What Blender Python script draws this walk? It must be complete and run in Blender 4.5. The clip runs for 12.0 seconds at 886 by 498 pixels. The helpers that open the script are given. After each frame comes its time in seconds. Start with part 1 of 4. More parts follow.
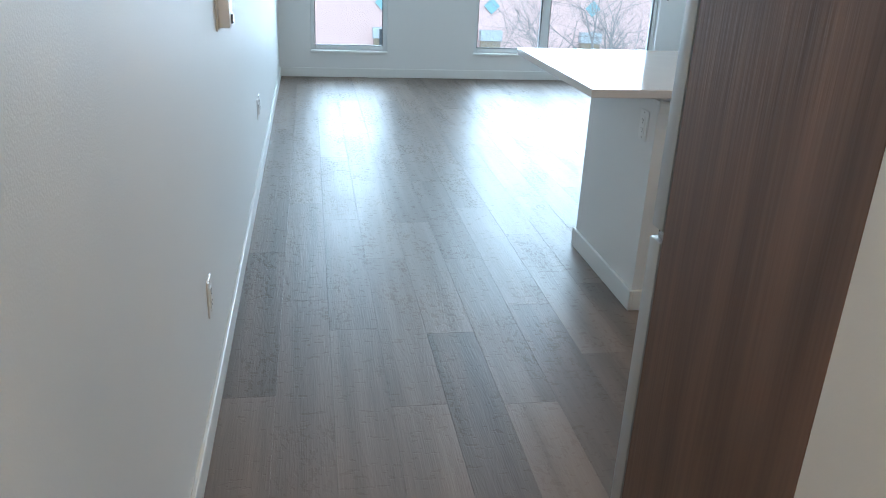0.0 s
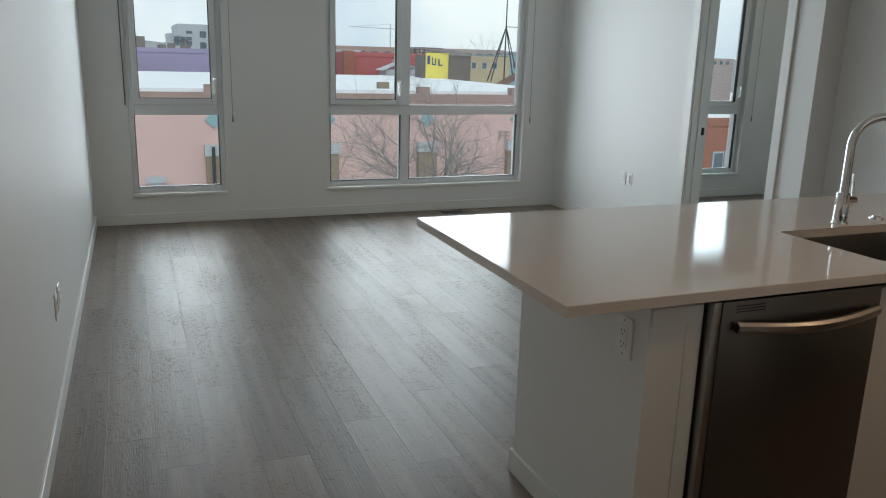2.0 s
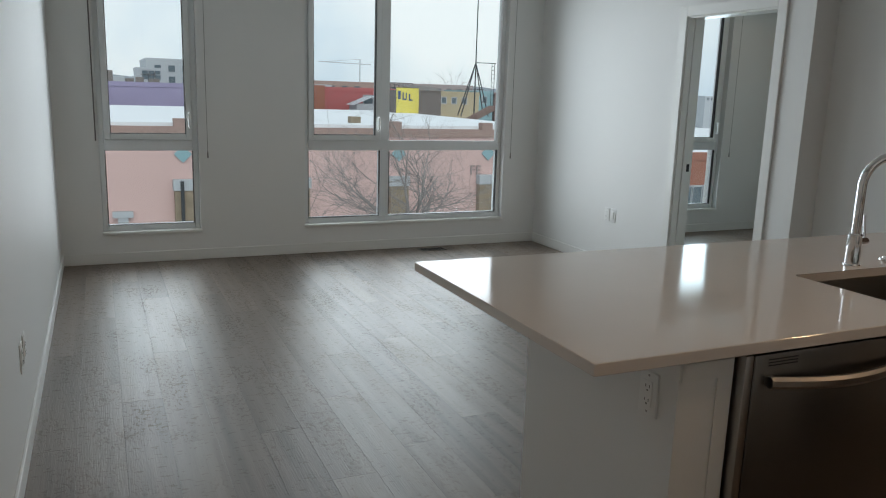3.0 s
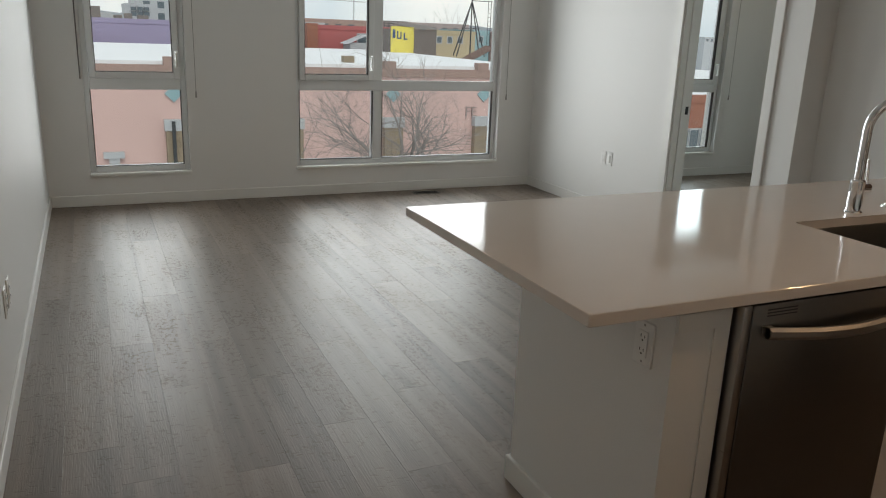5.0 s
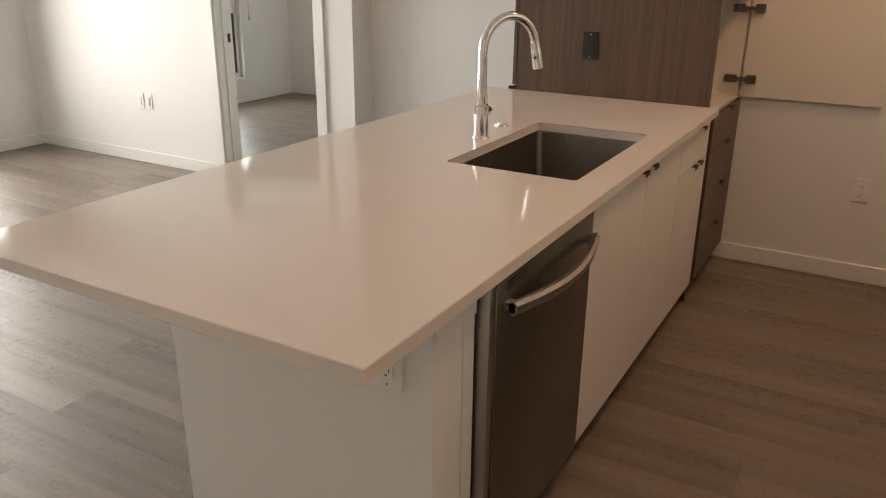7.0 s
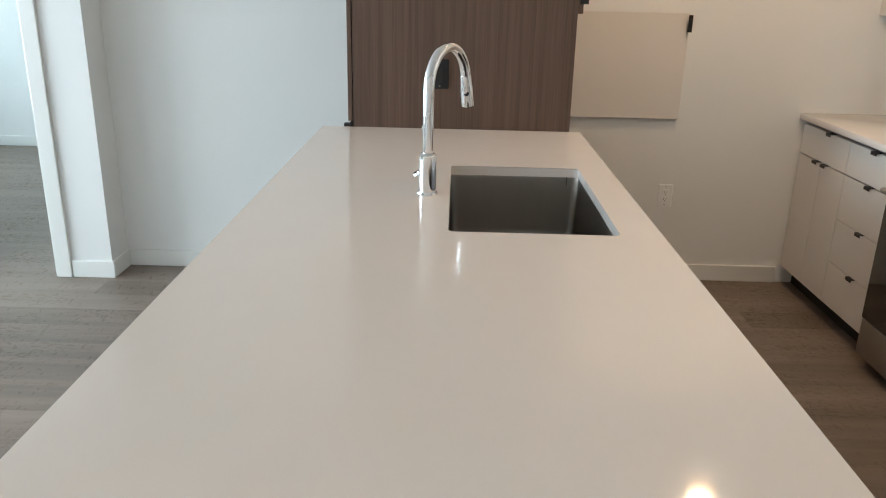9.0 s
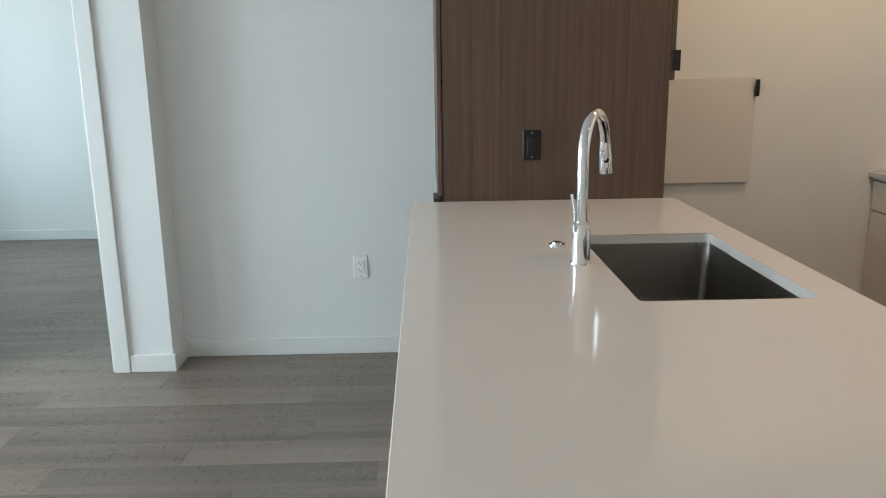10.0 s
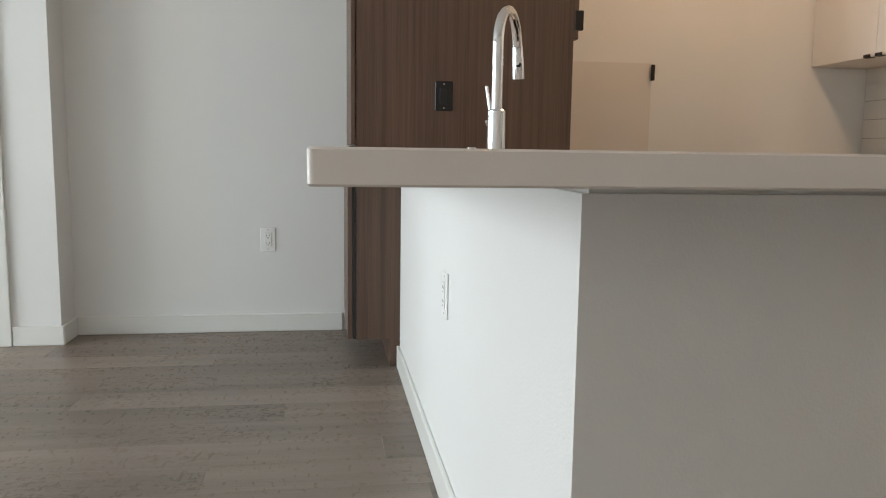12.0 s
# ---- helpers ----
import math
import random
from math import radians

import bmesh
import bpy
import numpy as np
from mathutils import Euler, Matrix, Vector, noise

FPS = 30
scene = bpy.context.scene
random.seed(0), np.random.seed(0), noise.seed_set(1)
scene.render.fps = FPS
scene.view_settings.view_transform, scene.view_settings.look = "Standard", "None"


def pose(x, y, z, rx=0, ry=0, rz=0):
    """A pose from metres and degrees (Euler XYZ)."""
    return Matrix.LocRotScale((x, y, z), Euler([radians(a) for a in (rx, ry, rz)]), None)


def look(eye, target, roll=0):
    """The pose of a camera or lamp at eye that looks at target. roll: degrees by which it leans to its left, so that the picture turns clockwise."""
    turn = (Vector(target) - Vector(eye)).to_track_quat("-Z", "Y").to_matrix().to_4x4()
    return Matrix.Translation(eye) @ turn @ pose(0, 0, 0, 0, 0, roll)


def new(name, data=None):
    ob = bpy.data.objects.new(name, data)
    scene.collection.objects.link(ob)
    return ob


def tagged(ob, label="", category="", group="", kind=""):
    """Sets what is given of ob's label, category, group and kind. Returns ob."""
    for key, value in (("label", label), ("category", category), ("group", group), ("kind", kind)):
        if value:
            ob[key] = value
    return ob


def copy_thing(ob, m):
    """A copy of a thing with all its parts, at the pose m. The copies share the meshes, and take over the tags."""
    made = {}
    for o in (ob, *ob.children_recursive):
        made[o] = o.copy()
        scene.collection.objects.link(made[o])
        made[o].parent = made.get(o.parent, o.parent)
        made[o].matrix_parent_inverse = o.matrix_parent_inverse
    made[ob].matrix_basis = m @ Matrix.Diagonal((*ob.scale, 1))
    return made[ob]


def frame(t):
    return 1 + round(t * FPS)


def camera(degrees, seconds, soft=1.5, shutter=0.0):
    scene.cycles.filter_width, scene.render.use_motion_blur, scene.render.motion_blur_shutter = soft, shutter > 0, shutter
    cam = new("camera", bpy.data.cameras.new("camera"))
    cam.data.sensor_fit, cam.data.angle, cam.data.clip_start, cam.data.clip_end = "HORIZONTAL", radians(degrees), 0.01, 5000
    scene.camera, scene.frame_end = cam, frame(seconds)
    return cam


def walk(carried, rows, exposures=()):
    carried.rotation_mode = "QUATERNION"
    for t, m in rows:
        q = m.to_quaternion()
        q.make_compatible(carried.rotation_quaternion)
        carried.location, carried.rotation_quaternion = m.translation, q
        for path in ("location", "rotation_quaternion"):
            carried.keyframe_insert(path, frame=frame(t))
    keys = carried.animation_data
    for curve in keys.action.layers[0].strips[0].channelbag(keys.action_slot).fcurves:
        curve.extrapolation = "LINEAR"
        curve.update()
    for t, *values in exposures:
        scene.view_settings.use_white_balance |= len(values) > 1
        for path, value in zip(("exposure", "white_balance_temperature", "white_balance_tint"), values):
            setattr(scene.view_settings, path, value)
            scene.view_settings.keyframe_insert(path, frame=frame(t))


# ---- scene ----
cam = camera(59.6, 12.0, soft=1.1)
PATH = [
    (0, (1.259, 0.36, 1.395), (1.586, 2.186, 0.647), 2.6),
    (0.5, (1.302, 0.541, 1.495), (1.659, 2.442, 0.984), 2.3),
    (1, (1.305, 0.811, 1.497), (1.774, 2.696, 1.019), 2.1),
    (1.5, (1.296, 1.158, 1.497), (1.908, 3.001, 1.018), 1.5),
    (2, (1.308, 1.476, 1.489), (2.029, 3.277, 1.006), 1.6),
    (2.5, (1.286, 1.626, 1.494), (2.062, 3.409, 1.027), 1.9),
    (3, (1.275, 1.671, 1.49), (2.073, 3.461, 1.093), 1.8),
    (3.2, (1.234, 1.632, 1.532), (2.047, 3.425, 1.175), 1.7),
    (4.8, (1.309, 1.736, 1.514), (2.102, 3.529, 1.121), 1.8),
    (5, (1.311, 1.731, 1.484), (2.112, 3.482, 0.943), 2.2),
    (5.5, (1.312, 1.725, 1.417), (2.104, 3.303, 0.477), 2.4),
    (6, (1.363, 1.772, 1.427), (2.291, 3.295, 0.522), 2.7),
    (6.5, (1.387, 2.096, 1.465), (2.737, 3.384, 0.744), 2.0),
    (7, (1.413, 2.404, 1.493), (3.041, 3.331, 0.792), 0.6),
    (7.2, (1.469, 2.517, 1.485), (3.17, 3.296, 0.78), 0.5),
    (8.8, (1.536, 3.366, 1.511), (3.414, 3.381, 0.823), 1.8),
    (9, (1.619, 3.536, 1.488), (3.51, 3.561, 0.839), 1.3),
    (9.5, (1.733, 3.859, 1.541), (3.657, 3.896, 0.996), -0.6),
    (10, (1.727, 4.039, 1.445), (3.674, 3.997, 0.989), -0.8),
    (10.5, (1.705, 4.058, 1.139), (3.669, 3.996, 0.766), -0.9),
    (11, (1.678, 4.073, 0.944), (3.651, 3.973, 0.636), -0.2),
    (11.5, (1.649, 4.082, 0.89), (3.625, 3.926, 0.625), 0.6),
    (12, (1.646, 4.082, 0.909), (3.609, 3.788, 0.66), 0.8),
]
walk(cam, [(t, look(eye, aim, roll)) for t, eye, aim, roll in PATH],
     exposures=[(0.0, 0.9, 5100, 2), (0.5, 0.02, 5300, 3), (1.0, -0.03, 5750, 5), (1.5, -0.2, 6150, 6), (2.5, -0.3, 6300, 9), (3.0, -0.35, 6300, 9), (5.0, -0.28, 6900, 12), (5.5, 0.35, 7000, 12),
                (6.0, 0.60, 7000, 13), (6.5, 0.55, 7250, 16), (7.0, 0.75, 7750, 19), (8.8, 1.2, 6050, 7), (9.0, 1.22, 5950, 6), (9.5, 1.05, 5900, 4), (10.5, 0.82, 6000, 6), (11.0, 0.78, 6050, 8), (11.5, 0.74, 6100, 10), (12.0, 0.76, 6600, 11)])

# ---- world, sun, large lights ----
SUN_EL, SUN_ROT = radians(42), radians(200)
world = bpy.data.worlds.new("world")
scene.world = world
world.use_nodes = True
wn = world.node_tree
sky = wn.nodes.new("ShaderNodeTexSky")
sky.sky_type, sky.sun_disc = "NISHITA", False
sky.sun_elevation, sky.sun_rotation = SUN_EL, SUN_ROT
sky.air_density, sky.dust_density, sky.ozone_density = 1.0, 2.0, 1.0
wash = wn.nodes.new("ShaderNodeHueSaturation")
wash.inputs["Saturation"].default_value = 0.25
wn.links.new(sky.outputs[0], wash.inputs["Color"])
cloud = wn.nodes.new("ShaderNodeMix")
cloud.data_type = "RGBA"
cloud.inputs["Factor"].default_value = 0.85
drift = wn.nodes.new("ShaderNodeTexNoise")
drift.inputs["Scale"].default_value, drift.inputs["Detail"].default_value = 3.2, 4.0
shade = wn.nodes.new("ShaderNodeMapRange")
shade.inputs["From Min"].default_value, shade.inputs["From Max"].default_value = 0.40, 0.60
grey = wn.nodes.new("ShaderNodeMix")
grey.data_type = "RGBA"
grey.inputs["A"].default_value, grey.inputs["B"].default_value = (6.3, 7.3, 8.1, 1), (9.3, 9.4, 9.3, 1)
wn.links.new(drift.outputs["Fac"], shade.inputs["Value"])
wn.links.new(shade.outputs["Result"], grey.inputs["Factor"])
wn.links.new(grey.outputs["Result"], cloud.inputs["B"])
wn.links.new(wash.outputs[0], cloud.inputs["A"])
wn.links.new(cloud.outputs["Result"], wn.nodes["Background"].inputs[0])
wn.nodes["Background"].inputs[1].default_value = 0.15

sun = new("sun", bpy.data.lights.new("sun", "SUN"))
sun.data.energy, sun.data.angle, sun.data.color = 1.2, radians(12), (1.0, 0.96, 0.9)
sun.matrix_world = look((3, -40, 40), (3, 10, -5))


def area(name, eye, aim, w, h, power, col):
    ob = new(name, bpy.data.lights.new(name, "AREA"))
    ob.data.shape, ob.data.size, ob.data.size_y = "RECTANGLE", w, h
    ob.data.energy, ob.data.color, ob.data.spread = power, col, radians(135)
    ob.matrix_world = look(eye, aim)
    return ob


DAY = (0.86, 0.95, 1.0)
WARM = (1.0, 0.62, 0.33)
area("window_light", (1.63, 8.59, 1.4), (1.63, 0, 1.0), 0.7, 2.2, 16.5, DAY)
area("window_light", (3.95, 8.59, 1.4), (4.25, 0, 1.0), 1.9, 2.2, 46, DAY)
area("window_light", (7.42, 8.59, 1.4), (7.42, 0, 1.0), 0.6, 2.2, 20, (0.74, 0.93, 1.0))

# ---- materials ----


def surface(name, col, rough=0.5, metal=0.0, var=0.06, scale=(6, 6, 6), bump=0.05, bscale=(250, 250, 250),
            spec=0.5, coat=0.0, piece=0.0, fine=0.0):
    """A worn surface: broad tone changes, fine grain, fine relief, and a tone of its own for each piece."""
    m = bpy.data.materials.new(name)
    m.use_nodes = True
    n, k = m.node_tree.nodes, m.node_tree.links
    b = n["Principled BSDF"]
    b.inputs["Metallic"].default_value = metal
    b.inputs["Specular IOR Level"].default_value = spec
    b.inputs["Coat Weight"].default_value = coat
    co = n.new("ShaderNodeTexCoord")
    info = n.new("ShaderNodeObjectInfo")
    shift = n.new("ShaderNodeVectorMath")
    shift.operation = "MULTIPLY_ADD"
    shift.inputs[1].default_value = (17, 31, 23) if piece else (0, 0, 0)
    k.new(info.outputs["Random"], shift.inputs[0])
    k.new(co.outputs["Object"], shift.inputs[2])

    def grain(sc, detail):
        mp, t = n.new("ShaderNodeMapping"), n.new("ShaderNodeTexNoise")
        mp.inputs["Scale"].default_value = sc
        t.inputs["Scale"].default_value, t.inputs["Detail"].default_value = 1.0, detail
        k.new(shift.outputs[0], mp.inputs[0])
        k.new(mp.outputs[0], t.inputs[0])
        return t.outputs["Fac"]

    def mathn(op, a, c, d=None):
        q = n.new("ShaderNodeMath")
        q.operation = op
        for i, v in enumerate((a, c, d)):
            if v is None:
                continue
            if isinstance(v, (int, float)):
                q.inputs[i].default_value = v
            else:
                k.new(v, q.inputs[i])
        return q.outputs[0]

    broad, small = grain(scale, 5), grain(bscale, 3)
    tone = mathn("MULTIPLY_ADD", broad, 2 * var, 1 - var)
    tone = mathn("ADD", tone, mathn("MULTIPLY_ADD", small, 2 * fine, -fine))
    tone = mathn("ADD", tone, mathn("MULTIPLY_ADD", info.outputs["Random"], 2 * piece, -piece))
    mix = n.new("ShaderNodeVectorMath")
    mix.operation = "SCALE"
    mix.inputs[0].default_value = col
    k.new(tone, mix.inputs["Scale"])
    k.new(mix.outputs[0], b.inputs["Base Color"])
    gloss = mathn("MULTIPLY_ADD", broad, 0.12, rough - 0.06)
    k.new(gloss, b.inputs["Roughness"])
    if bump:
        bp = n.new("ShaderNodeBump")
        bp.inputs["Strength"].default_value, bp.inputs["Distance"].default_value = bump, 0.004
        k.new(small, bp.inputs["Height"])
        k.new(bp.outputs[0], b.inputs["Normal"])
    return m


def plain(name, col, rough=0.5, metal=0.0, glow=0.0, spec=0.5):
    m = bpy.data.materials.new(name)
    m.use_nodes = True
    b = m.node_tree.nodes["Principled BSDF"]
    b.inputs["Base Color"].default_value = (*col, 1)
    b.inputs["Roughness"].default_value, b.inputs["Metallic"].default_value = rough, metal
    b.inputs["Specular IOR Level"].default_value = spec
    if glow:
        b.inputs["Emission Color"].default_value = (*col, 1)
        b.inputs["Emission Strength"].default_value = glow
    return m


def plank_vinyl():
    """Embossed wood-look vinyl: soft streaks, cathedral grain, and clusters of shallow pits that break the sheen."""
    m = bpy.data.materials.new("floor_plank")
    m.use_nodes = True
    n, k = m.node_tree.nodes, m.node_tree.links
    b = n["Principled BSDF"]
    co, info, shift = n.new("ShaderNodeTexCoord"), n.new("ShaderNodeObjectInfo"), n.new("ShaderNodeVectorMath")
    shift.operation = "MULTIPLY_ADD"
    shift.inputs[1].default_value = (17, 31, 23)
    k.new(info.outputs["Random"], shift.inputs[0])
    k.new(co.outputs["Object"], shift.inputs[2])

    def grain(sc, detail, rough=0.5):
        mp, t = n.new("ShaderNodeMapping"), n.new("ShaderNodeTexNoise")
        mp.inputs["Scale"].default_value = sc
        t.inputs["Scale"].default_value, t.inputs["Detail"].default_value, t.inputs["Roughness"].default_value = 1.0, detail, rough
        k.new(shift.outputs[0], mp.inputs[0])
        k.new(mp.outputs[0], t.inputs[0])
        return t.outputs["Fac"]

    def calc(op, *args):
        q = n.new("ShaderNodeMath")
        q.operation = op
        for i, v in enumerate(args):
            if isinstance(v, (int, float)):
                q.inputs[i].default_value = v
            else:
                k.new(v, q.inputs[i])
        return q.outputs[0]

    def step(v, lo, hi):
        q = n.new("ShaderNodeMapRange")
        q.interpolation_type = "SMOOTHSTEP"
        q.inputs["From Min"].default_value, q.inputs["From Max"].default_value = lo, hi
        k.new(v, q.inputs["Value"])
        return q.outputs["Result"]

    streak, fibre = grain((13, 0.55, 13), 4), grain((230, 9, 230), 3)
    bend = grain((5.5, 0.8, 5.5), 1.5)
    rings = calc("SINE", calc("MULTIPLY", bend, 210.0))
    field = step(grain((5, 2.2, 5), 2), 0.46, 0.64)
    pits = calc("MULTIPLY", step(grain((64, 34, 64), 3, 0.6), 0.53, 0.60), field)
    nicks = step(grain((26, 60, 26), 2), 0.62, 0.66)
    pits = calc("MAXIMUM", pits, nicks)
    tone = calc("MULTIPLY_ADD", streak, 1.15, 0.42)
    tone = calc("ADD", tone, calc("MULTIPLY_ADD", fibre, 0.16, -0.08))
    tone = calc("ADD", tone, calc("MULTIPLY_ADD", info.outputs["Random"], 0.34, -0.17))
    tone = calc("MULTIPLY_ADD", pits, -0.02, tone)
    mix = n.new("ShaderNodeVectorMath")
    mix.operation = "SCALE"
    mix.inputs[0].default_value = (0.203, 0.161, 0.132)
    k.new(tone, mix.inputs["Scale"])
    k.new(mix.outputs[0], b.inputs["Base Color"])
    gloss = calc("MULTIPLY_ADD", streak, 0.10, 0.34)
    gloss = calc("MULTIPLY_ADD", pits, 0.30, gloss)
    k.new(gloss, b.inputs["Roughness"])
    b.inputs["Specular IOR Level"].default_value = 0.45
    high = calc("MULTIPLY_ADD", rings, 0.07, fibre)
    high = calc("MULTIPLY_ADD", pits, -0.6, high)
    bp = n.new("ShaderNodeBump")
    bp.inputs["Strength"].default_value, bp.inputs["Distance"].default_value = 0.20, 0.004
    k.new(high, bp.inputs["Height"])
    k.new(bp.outputs[0], b.inputs["Normal"])
    return m


WALL = surface("wall_paint", (0.79, 0.79, 0.77), 0.55, var=0.03, scale=(1.2, 1.2, 1.2), bump=0.14, bscale=(210, 210, 210), spec=0.4)
CEIL = surface("ceiling_paint", (0.78, 0.78, 0.76), 0.8, var=0.02, bump=0.15, bscale=(120, 120, 120))
TRIM = surface("trim_paint", (0.78, 0.78, 0.75), 0.32, var=0.02, scale=(3, 3, 3), bump=0.04, bscale=(60, 60, 60))
SASH = surface("window_vinyl", (0.78, 0.80, 0.80), 0.35, var=0.02, bump=0.02)
PLANK = plank_vinyl()
GROUT = surface("floor_joint", (0.13, 0.10, 0.085), 0.8)
QUARTZ = surface("quartz", (0.72, 0.665, 0.615), 0.08, var=0.015, scale=(9, 9, 9), bump=0.0, bscale=(700, 700, 700), fine=0.03, spec=0.30)
CAB = surface("white_laminate", (0.74, 0.70, 0.65), 0.38, var=0.015, scale=(2, 2, 2), bump=0.02, bscale=(90, 90, 90))
CABIN = surface("cabinet_inside", (0.70, 0.66, 0.60), 0.5, var=0.03, scale=(2, 2, 2), bump=0.03)
WOOD = surface("walnut_laminate", (0.105, 0.062, 0.042), 0.42, var=0.65, scale=(46, 46, 0.6), bump=0.18, bscale=(260, 260, 5), fine=0.35)
WOODB = surface("walnut_panel", (0.155, 0.093, 0.064), 0.45, var=0.8, scale=(12, 12, 0.8), bump=0.2, bscale=(120, 120, 3), fine=0.28)
STEEL = surface("brushed_steel", (0.42, 0.40, 0.38), 0.30, metal=1.0, var=0.04, scale=(2, 2, 60), bump=0.06, bscale=(8, 8, 500))
STEELD = surface("dark_steel", (0.20, 0.19, 0.18), 0.33, metal=1.0, var=0.05, scale=(2, 2, 40), bump=0.05, bscale=(400, 8, 8))
BASIN = surface("sink_steel", (0.44, 0.41, 0.37), 0.30, metal=0.95, var=0.05, scale=(3, 60, 3), bump=0.05, bscale=(8, 400, 8))
FRIDGE = surface("fridge_side", (0.50, 0.51, 0.51), 0.42, metal=0.25, var=0.03, scale=(3, 3, 3), bump=0.03)
CHROME = plain("chrome", (0.82, 0.82, 0.83), 0.06, 1.0)
BLACK = surface("black_plastic", (0.006, 0.006, 0.007), 0.45, var=0.1, bump=0.02)
PULL = surface("black_pull", (0.02, 0.018, 0.017), 0.45, metal=0.4, var=0.1, bump=0.02)
OVEN = plain("oven_glass", (0.008, 0.008, 0.009), 0.08)
PLASTIC = surface("white_plastic", (0.84, 0.84, 0.82), 0.35, var=0.01, bump=0.0)
SLOT = plain("socket_slot", (0.03, 0.03, 0.03), 0.6)
TILE = surface("backsplash_tile", (0.66, 0.63, 0.57), 0.22, var=0.03, bump=0.03, bscale=(30, 30, 30), piece=0.03)
CORD = plain("blind_cord", (0.30, 0.29, 0.27), 0.6)
GLOW = plain("lamp_glow", (1.0, 0.80, 0.55), 0.5, glow=12)
# near-black colour that carries the shade of recesses and gaps
DARK = plain("recess_shade", (0.02, 0.018, 0.016), 0.8)
PINK = surface("pink_stucco", (0.60, 0.42, 0.39), 0.9, var=0.07, scale=(0.4, 0.4, 0.4), bump=0.1, bscale=(6, 6, 6), fine=0.06)
BROWN = surface("parapet_brick", (0.33, 0.23, 0.20), 0.9, var=0.25, scale=(3, 3, 6), bump=0.2, bscale=(9, 9, 14), fine=0.2)
SNOW = surface("snow", (0.75, 0.77, 0.80), 0.9, var=0.08, scale=(0.3, 0.3, 0.3), bump=0.2, bscale=(2, 2, 2))
TEAL = plain("teal_paint", (0.24, 0.38, 0.41), 0.7)
STONE = surface("rubble_stone", (0.26, 0.21, 0.15), 0.9, var=0.35, scale=(4, 4, 4), bump=0.3, bscale=(7, 7, 7), fine=0.2)
# purple paint, lightened to hold some distance haze in the colour
PURPLE = surface("purple_wall", (0.32, 0.29, 0.43), 0.9, var=0.2, scale=(0.4, 0.4, 0.5), fine=0.1)
RED = surface("red_wall", (0.42, 0.13, 0.13), 0.9, var=0.1, scale=(0.5, 0.5, 0.5), fine=0.1)
YELLOW = surface("yellow_wall", (0.72, 0.62, 0.14), 0.8, var=0.1, scale=(0.6, 0.6, 0.6))
BLUE = plain("blue_paint", (0.05, 0.09, 0.2), 0.7)
GREY = surface("weathered_boards", (0.17, 0.15, 0.14), 0.9, var=0.3, scale=(0.5, 0.5, 6), bump=0.2, bscale=(2, 2, 12))
PALE = surface("pale_plaster", (0.42, 0.44, 0.46), 0.9, var=0.08, scale=(0.3, 0.3, 0.3))
OCHRE = surface("ochre_plaster", (0.42, 0.36, 0.24), 0.9, var=0.1, scale=(0.3, 0.3, 0.3))
BRICK = surface("red_brick", (0.30, 0.13, 0.09), 0.9, var=0.25, scale=(2, 2, 8), bump=0.2, bscale=(4, 4, 12), fine=0.2)
PANE = plain("far_pane", (0.10, 0.13, 0.15), 0.15)
BARK = surface("bark", (0.24, 0.22, 0.21), 0.9, var=0.3, scale=(3, 3, 3), bump=0.3, bscale=(20, 20, 20), fine=0.25)
SIGN = plain("sign_metal", (0.33, 0.27, 0.26), 0.7)
IRON = plain("dark_iron", (0.06, 0.065, 0.07), 0.6, 0.5)
STREET = surface("asphalt", (0.06, 0.06, 0.062), 0.9, var=0.3, scale=(0.2, 0.2, 0.2), bump=0.1)


def glass_pane():
    m = bpy.data.materials.new("window_glass")
    m.use_nodes = True
    n, k = m.node_tree.nodes, m.node_tree.links
    out = n["Material Output"]
    tr, gl, mix, fr = n.new("ShaderNodeBsdfTransparent"), n.new("ShaderNodeBsdfGlossy"), n.new("ShaderNodeMixShader"), n.new("ShaderNodeFresnel")
    tr.inputs[0].default_value = (0.93, 0.96, 0.96, 1)
    gl.inputs["Roughness"].default_value = 0.02
    fr.inputs[0].default_value = 1.3
    k.new(fr.outputs[0], mix.inputs[0])
    k.new(tr.outputs[0], mix.inputs[1])
    k.new(gl.outputs[0], mix.inputs[2])
    k.new(mix.outputs[0], out.inputs[0])
    return m


GLASS = glass_pane()

# ---- mesh helpers ----


def add_box(bm, x0, x1, y0, y1, z0, z1):
    m = Matrix.Translation(((x0 + x1) / 2, (y0 + y1) / 2, (z0 + z1) / 2)) @ Matrix.Diagonal((x1 - x0, y1 - y0, z1 - z0, 1))
    return bmesh.ops.create_cube(bm, size=1, matrix=m)["verts"]


def add_rod(bm, a, b, r0, r1=None, seg=10):
    a, b = Vector(a), Vector(b)
    d = b - a
    m = Matrix.Translation((a + b) / 2) @ d.to_track_quat("Z", "Y").to_matrix().to_4x4()
    bmesh.ops.create_cone(bm, cap_ends=True, segments=seg, radius1=r0, radius2=r0 if r1 is None else r1, depth=d.length, matrix=m)


def soften(bm, r, seg=2):
    if r:
        bmesh.ops.bevel(bm, geom=bm.edges[:], offset=r, segments=seg, affect="EDGES", profile=0.5, clamp_overlap=True)


def mk(name, bm, material, parent=None, smooth=False):
    me = bpy.data.meshes.new(name)
    bm.normal_update()
    bm.to_mesh(me)
    bm.free()
    me.materials.append(material)
    if smooth:
        me.shade_smooth()
        me.set_sharp_from_angle(angle=radians(35))
    ob = new(name, me)
    if parent:
        hang(ob, parent)
    return ob


